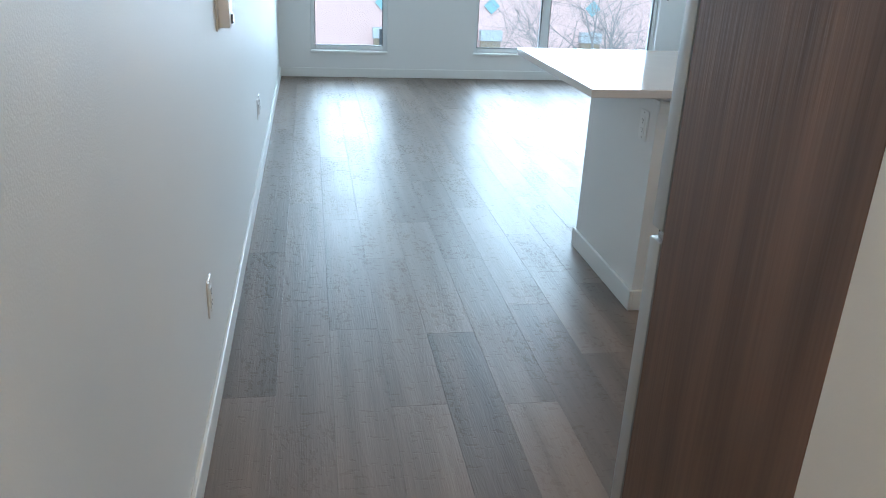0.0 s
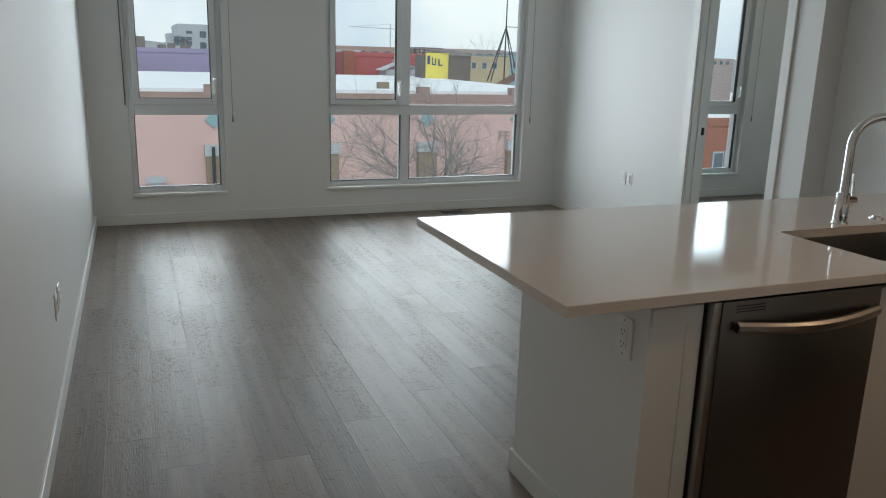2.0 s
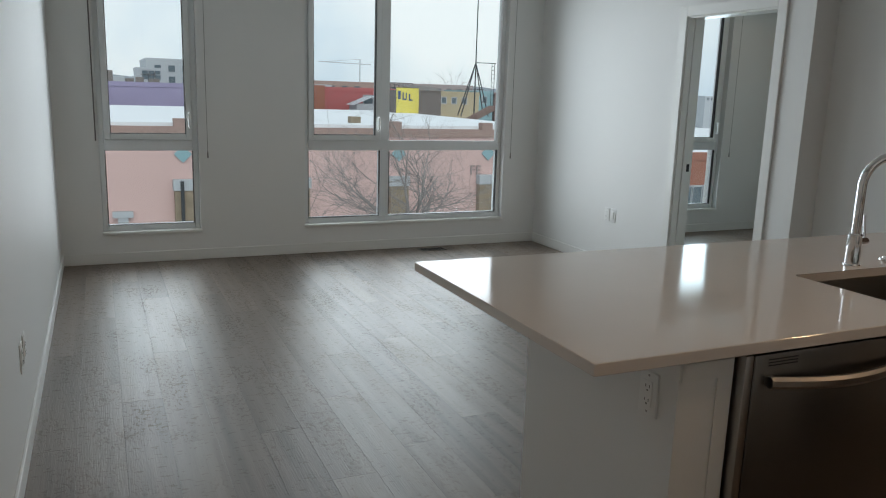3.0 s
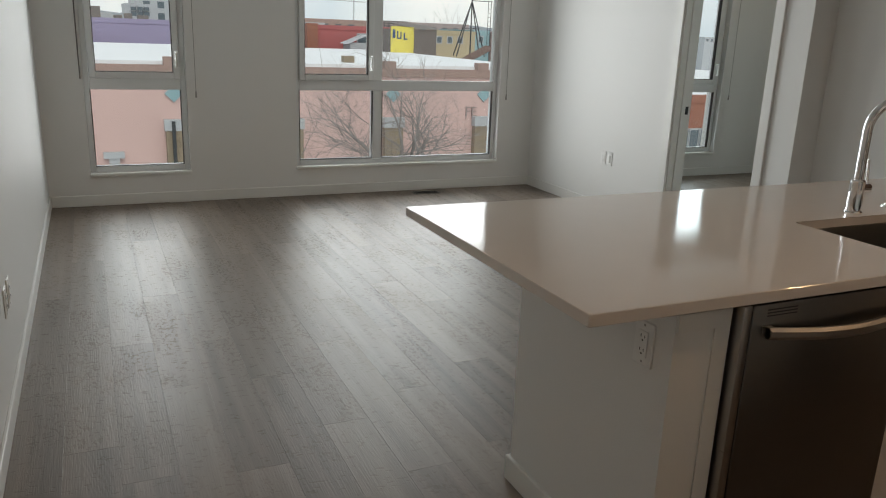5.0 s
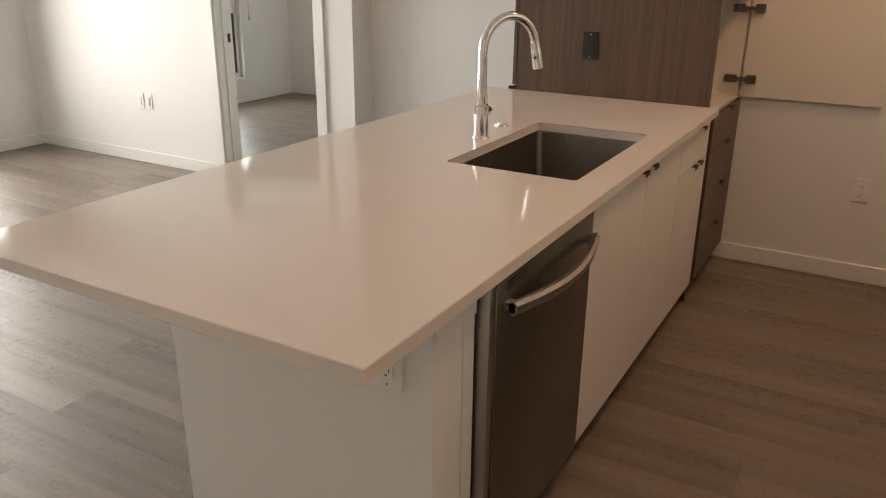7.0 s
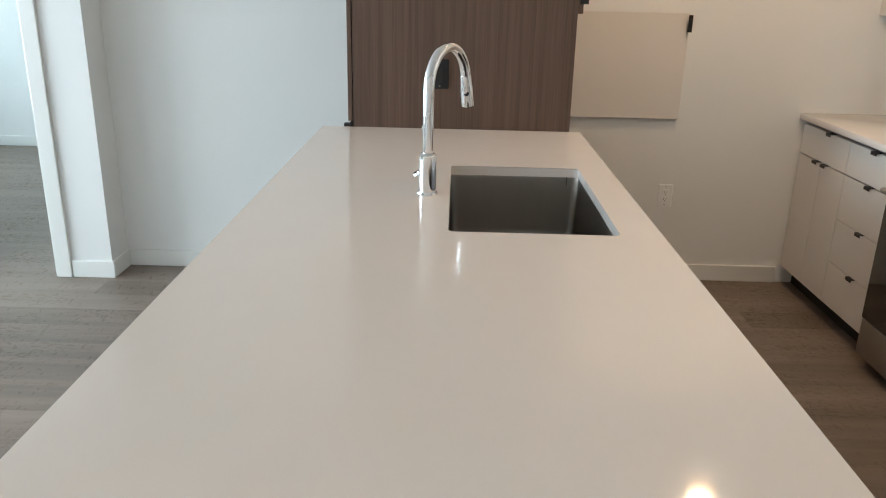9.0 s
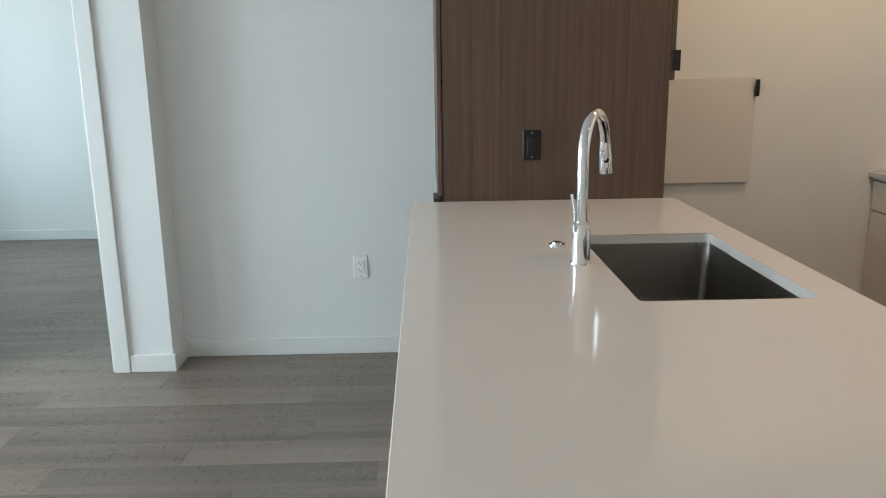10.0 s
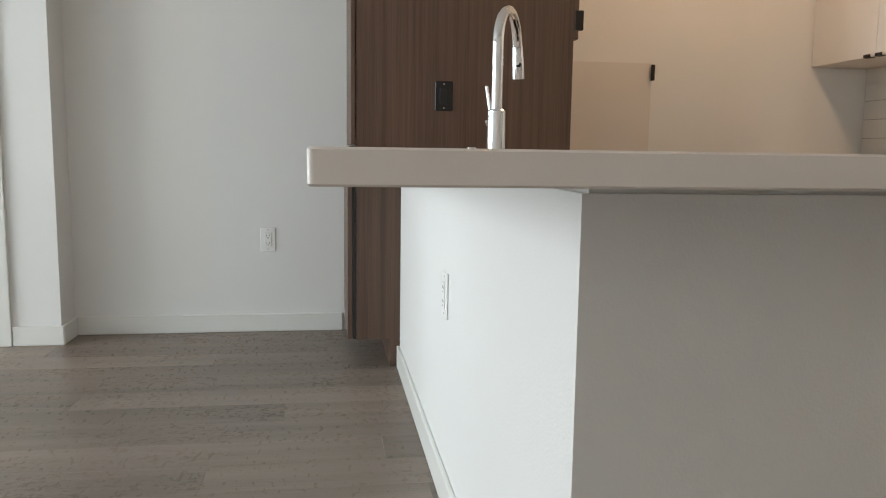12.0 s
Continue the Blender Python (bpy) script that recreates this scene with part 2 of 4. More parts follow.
def hang(ob, parent):
    """Make ob a part of parent; its mesh keeps the place that its numbers give."""
    base = parent.matrix_basis.copy()
    top = parent.parent
    if top:
        base = top.matrix_basis @ parent.matrix_parent_inverse @ base
    ob.parent = parent
    ob.matrix_parent_inverse = base.inverted()
    return ob


def box(name, dims, material, parent=None, r=0.0, seg=2):
    bm = bmesh.new()
    add_box(bm, *dims)
    soften(bm, r, seg)
    return mk(name, bm, material, parent, smooth=r > 0)


def boxes(name, rows, material, parent=None, r=0.0):
    bm = bmesh.new()
    for dims in rows:
        one = bmesh.new()
        add_box(one, *dims)
        soften(one, r, 1)
        me = bpy.data.meshes.new("tmp")
        one.to_mesh(me)
        one.free()
        bm.from_mesh(me)
        bpy.data.meshes.remove(me)
    return mk(name, bm, material, parent)


def each(name, rows, material, parent=None, r=0.0):
    for dims in rows:
        box(name, dims, material, parent, r, 1)


def thing(name, base, label, category, group="", kind=""):
    ob = new(name)
    ob.empty_display_size = 0.1
    ob.matrix_basis = Matrix.Translation(base)
    return tagged(ob, label, category, group, kind)


def tube(name, pts, r, material, parent=None, seg=14, taper=None):
    """A bent pipe through the points."""
    bm = bmesh.new()
    pts = [Vector(p) for p in pts]
    rings = []
    side = None
    for i, p in enumerate(pts):
        d = (pts[min(i + 1, len(pts) - 1)] - pts[max(i - 1, 0)]).normalized()
        side = d.orthogonal().normalized() if side is None else (side - d * side.dot(d)).normalized()
        up = d.cross(side)
        rr = r if taper is None else r + (taper - r) * i / (len(pts) - 1)
        rings.append([bm.verts.new(p + (side * math.cos(a) + up * math.sin(a)) * rr) for a in [2 * math.pi * j / seg for j in range(seg)]])
    for a, b in zip(rings, rings[1:]):
        for j in range(seg):
            bm.faces.new((a[j], a[(j + 1) % seg], b[(j + 1) % seg], b[j]))
    bm.faces.new(rings[0][::-1])
    bm.faces.new(rings[-1])
    return mk(name, bm, material, parent, smooth=True)


# ---- structure ----
XW, XE, XK, XB = 0.943, 5.36, 5.56, 8.56      # west wall, living east wall, kitchen east wall, bedroom east wall
YN, YS, YB, YK = 8.555, -2.2, 5.05, 1.17     # window wall, hall end, bedroom south wall, kitchen south wall
H = 2.72
T = 0.14
W1 = (1.265, 2.043)
W2 = (2.958, 4.977)
W3 = (7.10, 7.80)
ZS, ZT = 0.262, 2.53
OUT = YN + 0.22


def wall(name, rows):
    return tagged(boxes(name, rows, WALL), kind="structure")


wall("wall_west", [(XW - T, XW, YS, OUT, -0.02, H)])
nrows = []
xs = [XW, *W1, *W2, *W3, XB]
for a, b in zip(xs[0::2], xs[1::2]):
    nrows.append((a, b, YN, OUT, -0.02, H))
for a, b in (W1, W2, W3):
    nrows += [(a, b, YN, OUT, -0.02, ZS), (a, b, YN, OUT, ZT, H)]
wall("wall_north", nrows)
DY0, DY1, DZ = 5.583, 6.455, 2.105
wall("wall_east_living", [(XE, XE + T, DY1, YN, -0.02, H), (XE, XE + T, 5.30, DY0, -0.02, H), (XE + T, XK + T, 5.30, 5.44, -0.02, H), (XE, XE + T, DY0, DY1, DZ, H)])
wall("wall_east_kitchen", [(XK, XK + T, YK, YB, -0.02, H), (XK, XK + T, YB, 5.30, -0.02, H)])
wall("wall_bedroom", [(XB, XB + T, YB, OUT, -0.02, H), (XK + T, XB, YB, YB + 0.1, -0.02, H)])
wall("wall_south_kitchen", [(1.993, XK + T, YK - T, YK, -0.02, H)])
wall("wall_hall", [(1.993, 1.993 + T, YS, YK - T, -0.02, H), (1.993, 2.013, YK, 1.235, -0.02, H)])
wall("wall_south_hall", [(XW, 1.993 + T, YS - T, YS, -0.02, H)])
tagged(box("ceiling", (XW - T, XB + T, YS - T, OUT, H, H + 0.15), CEIL), kind="structure")
floor = tagged(box("floor", (XW - T, XB + T, YS - T, OUT, -0.15, -0.009), GROUT), kind="structure")

# baseboards, one run a piece
BH, BT = 0.09, 0.014


def base(rows):
    return tagged(boxes("baseboard", rows, TRIM, r=0.003), kind="structure")


base([(XW, XW + BT, YS, YN, 0, BH)])
base([(XW + BT, XE, YN - BT, YN, 0, BH)])
base([(XE - BT, XE, DY1 + 0.075, YN - BT, 0, BH)])
base([(XE - BT, XE, 5.30 - BT, DY0 - 0.075, 0, BH), (XE, XK, 5.30 - BT, 5.30, 0, BH)])
base([(XK - BT, XK, 4.01, 5.30 - BT, 0, BH)])
base([(XK - BT, XK, 1.80, 3.04, 0, BH)])
base([(XB - BT, XB, YB + 0.1, YN, 0, BH), (XE + T, XB - BT, YN - BT, YN, 0, BH), (XE + T, XE + T + BT, DY1 + 0.075, YN - BT, 0, BH)])

# bedroom door frame: jambs, head, casings on both sides, strike plate
door = thing("door_frame", (XE, 6.0, 0), "white painted wooden door frame with no leaf", "door frame", kind="structure")
each("jamb", [(XE - 0.002, XE + T + 0.002, DY1 - 0.018, DY1, 0, DZ), (XE - 0.002, XE + T + 0.002, DY0, DY0 + 0.018, 0, DZ),
               (XE - 0.002, XE + T + 0.002, DY0 + 0.018, DY1 - 0.018, DZ - 0.018, DZ),
               (XE + 0.05, XE + 0.085, DY1 - 0.030, DY1 - 0.018, 0, DZ - 0.018), (XE + 0.05, XE + 0.085, DY0 + 0.018, DY0 + 0.030, 0, DZ - 0.018)], TRIM, door)
for side in (XE - 0.018, XE + T):
    each("casing", [(side, side + 0.018, DY1 - 0.006, DY1 + 0.072, 0, DZ + 0.072), (side, side + 0.018, DY0 - 0.072, DY0 + 0.006, 0, DZ + 0.072),
                     (side, side + 0.018, DY0 + 0.006, DY1 - 0.006, DZ - 0.006, DZ + 0.072)], TRIM, door, r=0.003)
box("strike_plate", (XE + 0.092, XE + 0.122, DY1 - 0.021, DY1 - 0.0175, 0.94, 1.0), BLACK, door, r=0.001)


def window(name, x0, x1, posts, sashes, label):
    """A tilt sash window in the north wall: outer frame, posts, transom, sash, panes, sill and reveal."""
    w = thing(name, ((x0 + x1) / 2, YN, ZS), label, "window", kind="structure")
    fy0, fy1, f = YN + 0.065, YN + 0.145, 0.043
    TZ = 0.98
    rows = [(x0, x0 + f, fy0, fy1, ZS, ZT), (x1 - f, x1, fy0, fy1, ZS, ZT), (x0 + f, x1 - f, fy0, fy1, ZS, ZS + 0.05), (x0 + f, x1 - f, fy0, fy1, ZT - f, ZT),
            (x0 + f, x1 - f, fy0, fy1, TZ - 0.045, TZ + 0.045)]
    for p in posts:
        rows += [(p - 0.045, p + 0.045, fy0, fy1, ZS + 0.05, TZ - 0.045), (p - 0.045, p + 0.045, fy0, fy1, TZ + 0.045, ZT - f)]
    boxes("frame", rows, SASH, w, r=0.004)
    edges = [x0 + f]
    for p in posts:
        edges += [p - 0.045, p + 0.045]
    edges.append(x1 - f)
    for i, (a, b) in enumerate(zip(edges[0::2], edges[1::2])):
        g = 0.012
        boxes("gasket", [(a, a + 0.005, fy0 - 0.001, fy0 + 0.03, z0, z1) for z0, z1 in ((ZS + 0.05, TZ - 0.045),)] +
              [(b - 0.005, b, fy0 - 0.001, fy0 + 0.03, ZS + 0.05, TZ - 0.045), (a + 0.005, b - 0.005, fy0 - 0.001, fy0 + 0.03, ZS + 0.05, ZS + 0.055)], BLACK, w)
        panes = [(a, b, ZS + 0.05, TZ - 0.045)]
        if i in sashes:
            s = 0.05
            boxes("sash", [(a, a + s, fy0 - 0.02, fy1 - 0.02, TZ + 0.045, ZT - f), (b - s, b, fy0 - 0.02, fy1 - 0.02, TZ + 0.045, ZT - f),
                           (a + s, b - s, fy0 - 0.02, fy1 - 0.02, TZ + 0.045, TZ + 0.045 + s), (a + s, b - s, fy0 - 0.02, fy1 - 0.02, ZT - f - s, ZT - f)], SASH, w, r=0.005)
            boxes("gasket", [(a + s, a + s + 0.005, fy0 - 0.01, fy0 + 0.03, TZ + 0.045 + s, ZT - f - s), (b - s - 0.005, b - s, fy0 - 0.01, fy0 + 0.03, TZ + 0.045 + s, ZT - f - s),
                             (a + s + 0.005, b - s - 0.005, fy0 - 0.01, fy0 + 0.03, TZ + 0.045 + s, TZ + 0.050 + s)], BLACK, w)
            panes.append((a + s, b - s, TZ + 0.045 + s, ZT - f - s))
            hx = b - 0.5 * s
            tube("handle", [(hx, fy0 - 0.022, 1.12), (hx, fy0 - 0.05, 1.13), (hx, fy0 - 0.055, 1.18), (hx, fy0 - 0.05, 1.235), (hx, fy0 - 0.022, 1.245)], 0.008, PLASTIC, w, seg=8)
        else:
            panes.append((a, b, TZ + 0.045, ZT - f))
        for pa, pb, z0, z1 in panes:
            pane = box("pane", (pa, pb, fy0 + 0.03, fy0 + 0.036, z0, z1), GLASS, w)
            pane.visible_shadow = False
    box("sill", (x0 - 0.006, x1 + 0.006, YN - 0.016, fy0, ZS - 0.022, ZS + 0.004), TRIM, w, r=0.004)
    return w


def cord(win, x, z, y=YN - 0.02):
    tube("cord", [(x, y, H - 0.02), (x, y, 1.6), (x + 0.003, y, z + 0.05)], 0.0022, CORD, win, seg=6)
    tube("tassel", [(x + 0.003, y, z + 0.055), (x + 0.003, y, z)], 0.005, CORD, win, seg=8, taper=0.008)


w1 = window("window_1", *W1, [], [0], "white vinyl window with one tilt sash over a fixed pane")
w2 = window("window_2", *W2, [3.735], [0], "wide white vinyl window with sash and fixed panes")
w3 = window("window_3", *W3, [], [0], "white vinyl bedroom window with one tilt sash")
cord(w1, 2.11, 0.88)
cord(w2, 5.04, 0.86)
cord(w3, 7.90, 0.86)
wand = thing("blind_wand", (1.245, YN - 0.02, 1.02), "dark slim control wand hanging beside the window", "blind wand")
tube("rod", [(1.245, YN - 0.02, H - 0.02), (1.245, YN - 0.02, 1.02)], 0.005, GREY, wand, seg=8)

# ---- wall plates ----


def outlet(name, m, plate, ink, label, group, style="socket"):
    """A wall plate that faces its own -y, centred on its base point."""
    o = new(name)
    tagged(o, label, "outlet" if style == "socket" else "switch", group)
    o.matrix_basis = m

    def part(nm, rows, material, r=0.0):
        ob = boxes(nm, rows, material, r=r)
        ob.parent = o
        return ob
    w = 0.058 if style == "pair" else 0.037
    part("plate", [(-w, w, -0.006, 0, -0.06, 0.06)], plate, 0.003)
    spots = (-0.023, 0.023) if style == "pair" else (0.0,)
    for x in spots:
        part("face", [(x - 0.017, x + 0.017, -0.009, -0.006, -0.034, 0.034)], plate, 0.001)
        if style == "socket":
            rows = []
            for z in (-0.018, 0.018):
                rows += [(-0.008, -0.006, -0.0095, -0.009, z - 0.002, z + 0.006), (0.006, 0.008, -0.0095, -0.009, z - 0.002, z + 0.006), (-0.0025, 0.0025, -0.0095, -0.009, z - 0.011, z - 0.007)]
            part("slot", rows, ink)
        else:
            part("rocker", [(x - 0.014, x + 0.014, -0.013, -0.009, -0.030, 0.030)], plate, 0.002)
    for z in (-0.0485, 0.0485):
        part("screw", [(-0.003, 0.003, -0.0068, -0.006, z - 0.0025, z + 0.0025)], STEEL)
    return o


EAST, WEST, NORTH = -90, 90, 180         # turns for walls seen from the west, the east and the north
wo = outlet("wall_outlet", pose(XE, 7.285, 0.478, 0, 0, EAST), PLASTIC, SLOT, "white double socket plate on the wall", "wall outlets")
copy_thing(wo, pose(XK, 4.377, 0.465, 0, 0, EAST))
copy_thing(wo, pose(XK, 2.435, 0.465, 0, 0, EAST))
copy_thing(wo, pose(XW, 5.00, 0.41, 0, 0, WEST))
copy_thing(wo, pose(XW, 5.13, 0.41, 0, 0, WEST))
copy_thing(wo, pose(XW, 2.53, 0.37, 0, 0, WEST))
copy_thing(wo, pose(2.535, 3.165, 0.750, 0, 0, EAST))
copy_thing(wo, pose(3.58, 3.782, 0.545, 0, 0, NORTH))
outlet("wall_switch", pose(XE, 7.195, 0.478, 0, 0, EAST), PLASTIC, SLOT, "white rocker switch plate beside the socket", "wall switches", "switch")
outlet("panel_outlet", pose(4.85, 3.608, 1.137, 0, 0, EAST), BLACK, SLOT, "black double socket plate on the wood panel", "black outlets")
outlet("wall_switch", pose(XW, 3.61, 1.14, 0, 0, WEST), PLASTIC, SLOT, "white double rocker switch plate on the long wall", "wall switches", "pair")
th = thing("thermostat", (XW, 3.25, 1.06), "white box thermostat with a grey dial on a backplate", "thermostat")
box("backplate", (XW, XW + 0.006, 3.185, 3.315, 1.06, 1.19), PLASTIC, th, r=0.002)
box("body", (XW + 0.006, XW + 0.045, 3.20, 3.30, 1.07, 1.178), PLASTIC, th, r=0.005)
box("screen", (XW + 0.0445, XW + 0.0462, 3.225, 3.275, 1.13, 1.158), STEELD, th)
bm = bmesh.new()
add_rod(bm, (XW + 0.044, 3.25, 1.098), (XW + 0.053, 3.25, 1.098), 0.017, 0.015, 24)
mk("dial", bm, STEELD, th, smooth=True)

vent = thing("floor_vent", (4.16, 8.40, 0), "dark slotted metal floor register", "floor vent")
boxes("rim", [(4.03, 4.29, 8.34, 8.352, 0, 0.005), (4.03, 4.29, 8.448, 8.46, 0, 0.005), (4.03, 4.042, 8.352, 8.448, 0, 0.005), (4.278, 4.29, 8.352, 8.448, 0, 0.005)], STEELD, vent)
each("slat", [(4.045 + i * 0.0195, 4.055 + i * 0.0195, 8.352, 8.448, 0, 0.004) for i in range(12)], BLACK, vent)

# ---- kitchen island ----
CX0, CX1, CY0, CY1, CZ0, CZ1 = 2.25, 4.85, 3.016, 4.098, 0.881, 0.912
SX0, SX1, SY0, SY1 = 3.43, 4.162, 3.122, 3.55
isl = thing("kitchen_island", (3.5, 3.5, 0), "white island with a beige quartz top", "kitchen island")


def ring(x0, x1, y0, y1, r, seg):
    pts = []
    for cx, cy, a0 in ((x1 - r, y1 - r, 0), (x0 + r, y1 - r, 90), (x0 + r, y0 + r, 180), (x1 - r, y0 + r, 270)):
        pts += [(cx + r * math.cos(radians(a0 + 90 * i / seg)), cy + r * math.sin(radians(a0 + 90 * i / seg))) for i in range(seg + 1)]
    return pts


def slab(name, outer, hole, z0, z1, material, parent, ease=0.002):
    """A stone top with rounded corners, eased edges and a cut-out."""
    bm = bmesh.new()
    n = len(outer)

    def loop(pts, z):
        return [bm.verts.new((x, y, z)) for x, y in pts]

    def inset(pts, d):
        c = [sum(p[i] for p in pts) / len(pts) for i in (0, 1)]
        return [(p[0] + math.copysign(d, c[0] - p[0]), p[1] + math.copysign(d, c[1] - p[1])) for p in pts]
    stack = [loop(inset(outer, ease), z0), loop(outer, z0 + ease), loop(outer, z1 - ease), loop(inset(outer, ease), z1)]
    cut = [loop(inset(hole, -ease), z1), loop(hole, z1 - ease), loop(hole, z0)]
    chain = stack + cut + [stack[0]]
    for a, b in zip(chain, chain[1:]):
        for j in range(n):
            bm.faces.new((a[j], a[(j + 1) % n], b[(j + 1) % n], b[j]))
    bmesh.ops.recalc_face_normals(bm, faces=bm.faces[:])
    return mk(name, bm, material, parent, smooth=True)


slab("countertop", ring(CX0, CX1, CY0, CY1, 0.006, 6), ring(SX0, SX1, SY0, SY1, 0.016, 6), CZ0, CZ1, QUARTZ, isl)
boxes("end_wall", [(2.535, 2.708, 3.064, 3.782, 0, 0.862)], WALL, isl)
boxes("back_wall", [(2.708, 4.848, 3.70, 3.782, 0, 0.862)], WALL, isl)
each("top_cleat", [(2.546, 2.70, 3.076, 3.770, 0.862, CZ0), (2.70, 4.846, 3.66, 3.770, 0.862, CZ0)], TRIM, isl)
each("end_trim", [(2.537, 2.70, 3.056, 3.064, 0.815, 0.862), (2.655, 2.70, 3.060, 3.064, 0.09, 0.815)], TRIM, isl)
each("skirting", [(2.535 - BT, 2.535, 3.064 - BT, 3.782 + BT, 0, BH), (2.535, 2.70, 3.064 - BT, 3.064, 0, BH), (2.535, 4.848, 3.782, 3.782 + BT, 0, BH)], TRIM, isl, r=0.003)


def cabinet(x0, x1, yf, yb, fronts, label, name="base_cabinet", face=CAB, grp="base cabinets", ztop=0.862):
    """A base cabinet that faces -y (yb > yf) or +y (yb < yf); fronts: name, x0, x1, z0, z1, pull places."""
    s = 1 if yb > yf else -1
    c = thing(name, ((x0 + x1) / 2, (yf + yb) / 2, 0), label, "cabinet", grp)

    def ys(a, b):
        p, q = yf + s * a, yf + s * b
        return (min(p, q), max(p, q))
    p, q = sorted((yf + s * 0.022, yb))
    boxes("body", [(x0, x0 + 0.018, p, q, 0.10, ztop), (x1 - 0.018, x1, p, q, 0.10, ztop), (x0 + 0.018, x1 - 0.018, p, q, 0.10, 0.118),
                   (x0 + 0.018, x1 - 0.018, *sorted((yb - s * 0.01, yb)), 0.118, ztop)], CABIN, c)
    # on white units the kick's shade is put into its colour
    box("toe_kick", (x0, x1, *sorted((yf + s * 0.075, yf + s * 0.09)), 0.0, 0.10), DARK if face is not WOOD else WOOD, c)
    for nm, a, b, z0, z1, pulls in fronts:
        f = box(nm, (a + 0.0015, b - 0.0015, *ys(0, 0.02), z0 + 0.0015, z1 - 0.0015), face, c, r=0.0012, seg=1)
        for px in pulls:
            boxes("handle", [(px - 0.023, px + 0.023, *ys(-0.016, 0.012), z1 - 0.002, z1 + 0.0015), (px - 0.023, px + 0.023, *ys(-0.016, -0.0135), z1 - 0.013, z1 - 0.002)], PULL, f)
    return c


FY = 3.045
cabinet(3.342, 4.36, FY, 3.69, [("door", 3.342, 3.90, 0.10, 0.858, [3.845]), ("door", 3.90, 4.36, 0.10, 0.858, [3.955])], "white laminate sink base cabinet under the island top")
cabinet(4.36, 4.846, FY, 3.69, [("drawer", 4.36, 4.846, 0.712, 0.858, [4.70]), ("door", 4.36, 4.65, 0.10, 0.712, [4.605]), ("door", 4.65, 4.846, 0.10, 0.712, [4.70])],
        "white laminate cabinet with drawer over two doors")

# undermount sink
snk = thing("kitchen_sink", ((SX0 + SX1) / 2, (SY0 + SY1) / 2, 0.66), "brushed steel undermount sink set in the island", "sink")
bm = bmesh.new()
rings = []
for gx, z in ((0.004, CZ0 - 0.001), (0.006, CZ0 - 0.01), (0.012, 0.70), (0.022, 0.675), (0.05, 0.668)):
    rings.append([bm.verts.new((x, y, z)) for x, y in ring(SX0 - 0.008 + gx, SX1 + 0.008 - gx, SY0 - 0.008 + gx, SY1 + 0.008 - gx, 0.022, 6)])
for a, b in zip(rings, rings[1:]):
    for j in range(len(a)):
        bm.faces.new((a[j], b[j], b[(j + 1) % len(a)], a[(j + 1) % len(a)]))
bm.faces.new(rings[-1])
bmesh.ops.solidify(bm, geom=bm.faces[:], thickness=-0.002)
mk("basin", bm, BASIN, snk, smooth=True)
bm = bmesh.new()
add_rod(bm, (3.80, 3.42, 0.6665), (3.80, 3.42, 0.6705), 0.045, 0.04, 24)
add_rod(bm, (3.80, 3.42, 0.67), (3.80, 3.42, 0.674), 0.022, 0.02, 16)
mk("drain", bm, CHROME, snk, smooth=True)

# faucet
FX, FYF = 3.795, 3.614
fc = thing("faucet", (FX, FYF, CZ1), "polished chrome pull-down gooseneck faucet beside the sink", "faucet")
bm = bmesh.new()
add_rod(bm, (FX, FYF, CZ1), (FX, FYF, CZ1 + 0.005), 0.030, 0.028, 32)
add_rod(bm, (FX, FYF, CZ1 + 0.005), (FX, FYF, CZ1 + 0.112), 0.026, 0.025, 32)
add_rod(bm, (FX, FYF, CZ1 + 0.112), (FX, FYF, CZ1 + 0.118), 0.025, 0.019, 32)
mk("body", bm, CHROME, fc, smooth=True)
RX, RY, UP = 0.100, -0.052, 0.112       # half the reach of the spout, and its rise
arc = [(FX, FYF, CZ1 + 0.11), (FX, FYF, CZ1 + 0.22)] + [(FX + RX * (1 - math.cos(radians(a))), FYF + RY * (1 - math.cos(radians(a))), CZ1 + 0.293 + UP * math.sin(radians(a))) for a in range(0, 169, 8)]
tube("spout", arc, 0.0155, CHROME, fc, seg=20)
e = Vector(arc[-1])
d = (e - Vector(arc[-2])).normalized()
d = (d + Vector((0, 0.0, -0.3))).normalized()
tube("spray_head", [e, e + d * 0.03, e + d * 0.034, e + d * 0.095], 0.0165, CHROME, fc, seg=20, taper=0.0195)
bm = bmesh.new()
add_rod(bm, e + d * 0.055 + Vector((-0.019, 0.002, 0)), e + d * 0.055 + Vector((-0.012, 0, 0)), 0.008, 0.008, 12)
mk("button", bm, BLACK, fc)
bm = bmesh.new()
add_rod(bm, e + d * 0.0955, e + d * 0.098, 0.016, 0.016, 16)
mk("nozzle", bm, BLACK, fc)
bm = bmesh.new()
add_rod(bm, (FX + 0.02, FYF, CZ1 + 0.085), (FX + 0.062, FYF + 0.004, CZ1 + 0.085), 0.016, 0.016, 20)
add_rod(bm, (FX + 0.052, FYF + 0.004, CZ1 + 0.095), (FX + 0.058, FYF + 0.018, CZ1 + 0.185), 0.0055, 0.0045, 12)
mk("lever", bm, CHROME, fc, smooth=True)
asw = thing("air_switch", (4.02, 3.642, CZ1), "small round chrome button set in the countertop", "air switch")
bm = bmesh.new()
add_rod(bm, (4.02, 3.642, CZ1), (4.02, 3.642, CZ1 + 0.006), 0.027, 0.025, 28)
mk("collar", bm, CHROME, asw, smooth=True)
bm = bmesh.new()
add_rod(bm, (4.02, 3.642, CZ1 + 0.006), (4.02, 3.642, CZ1 + 0.012), 0.016, 0.015, 24)
mk("button", bm, CHROME, asw, smooth=True)

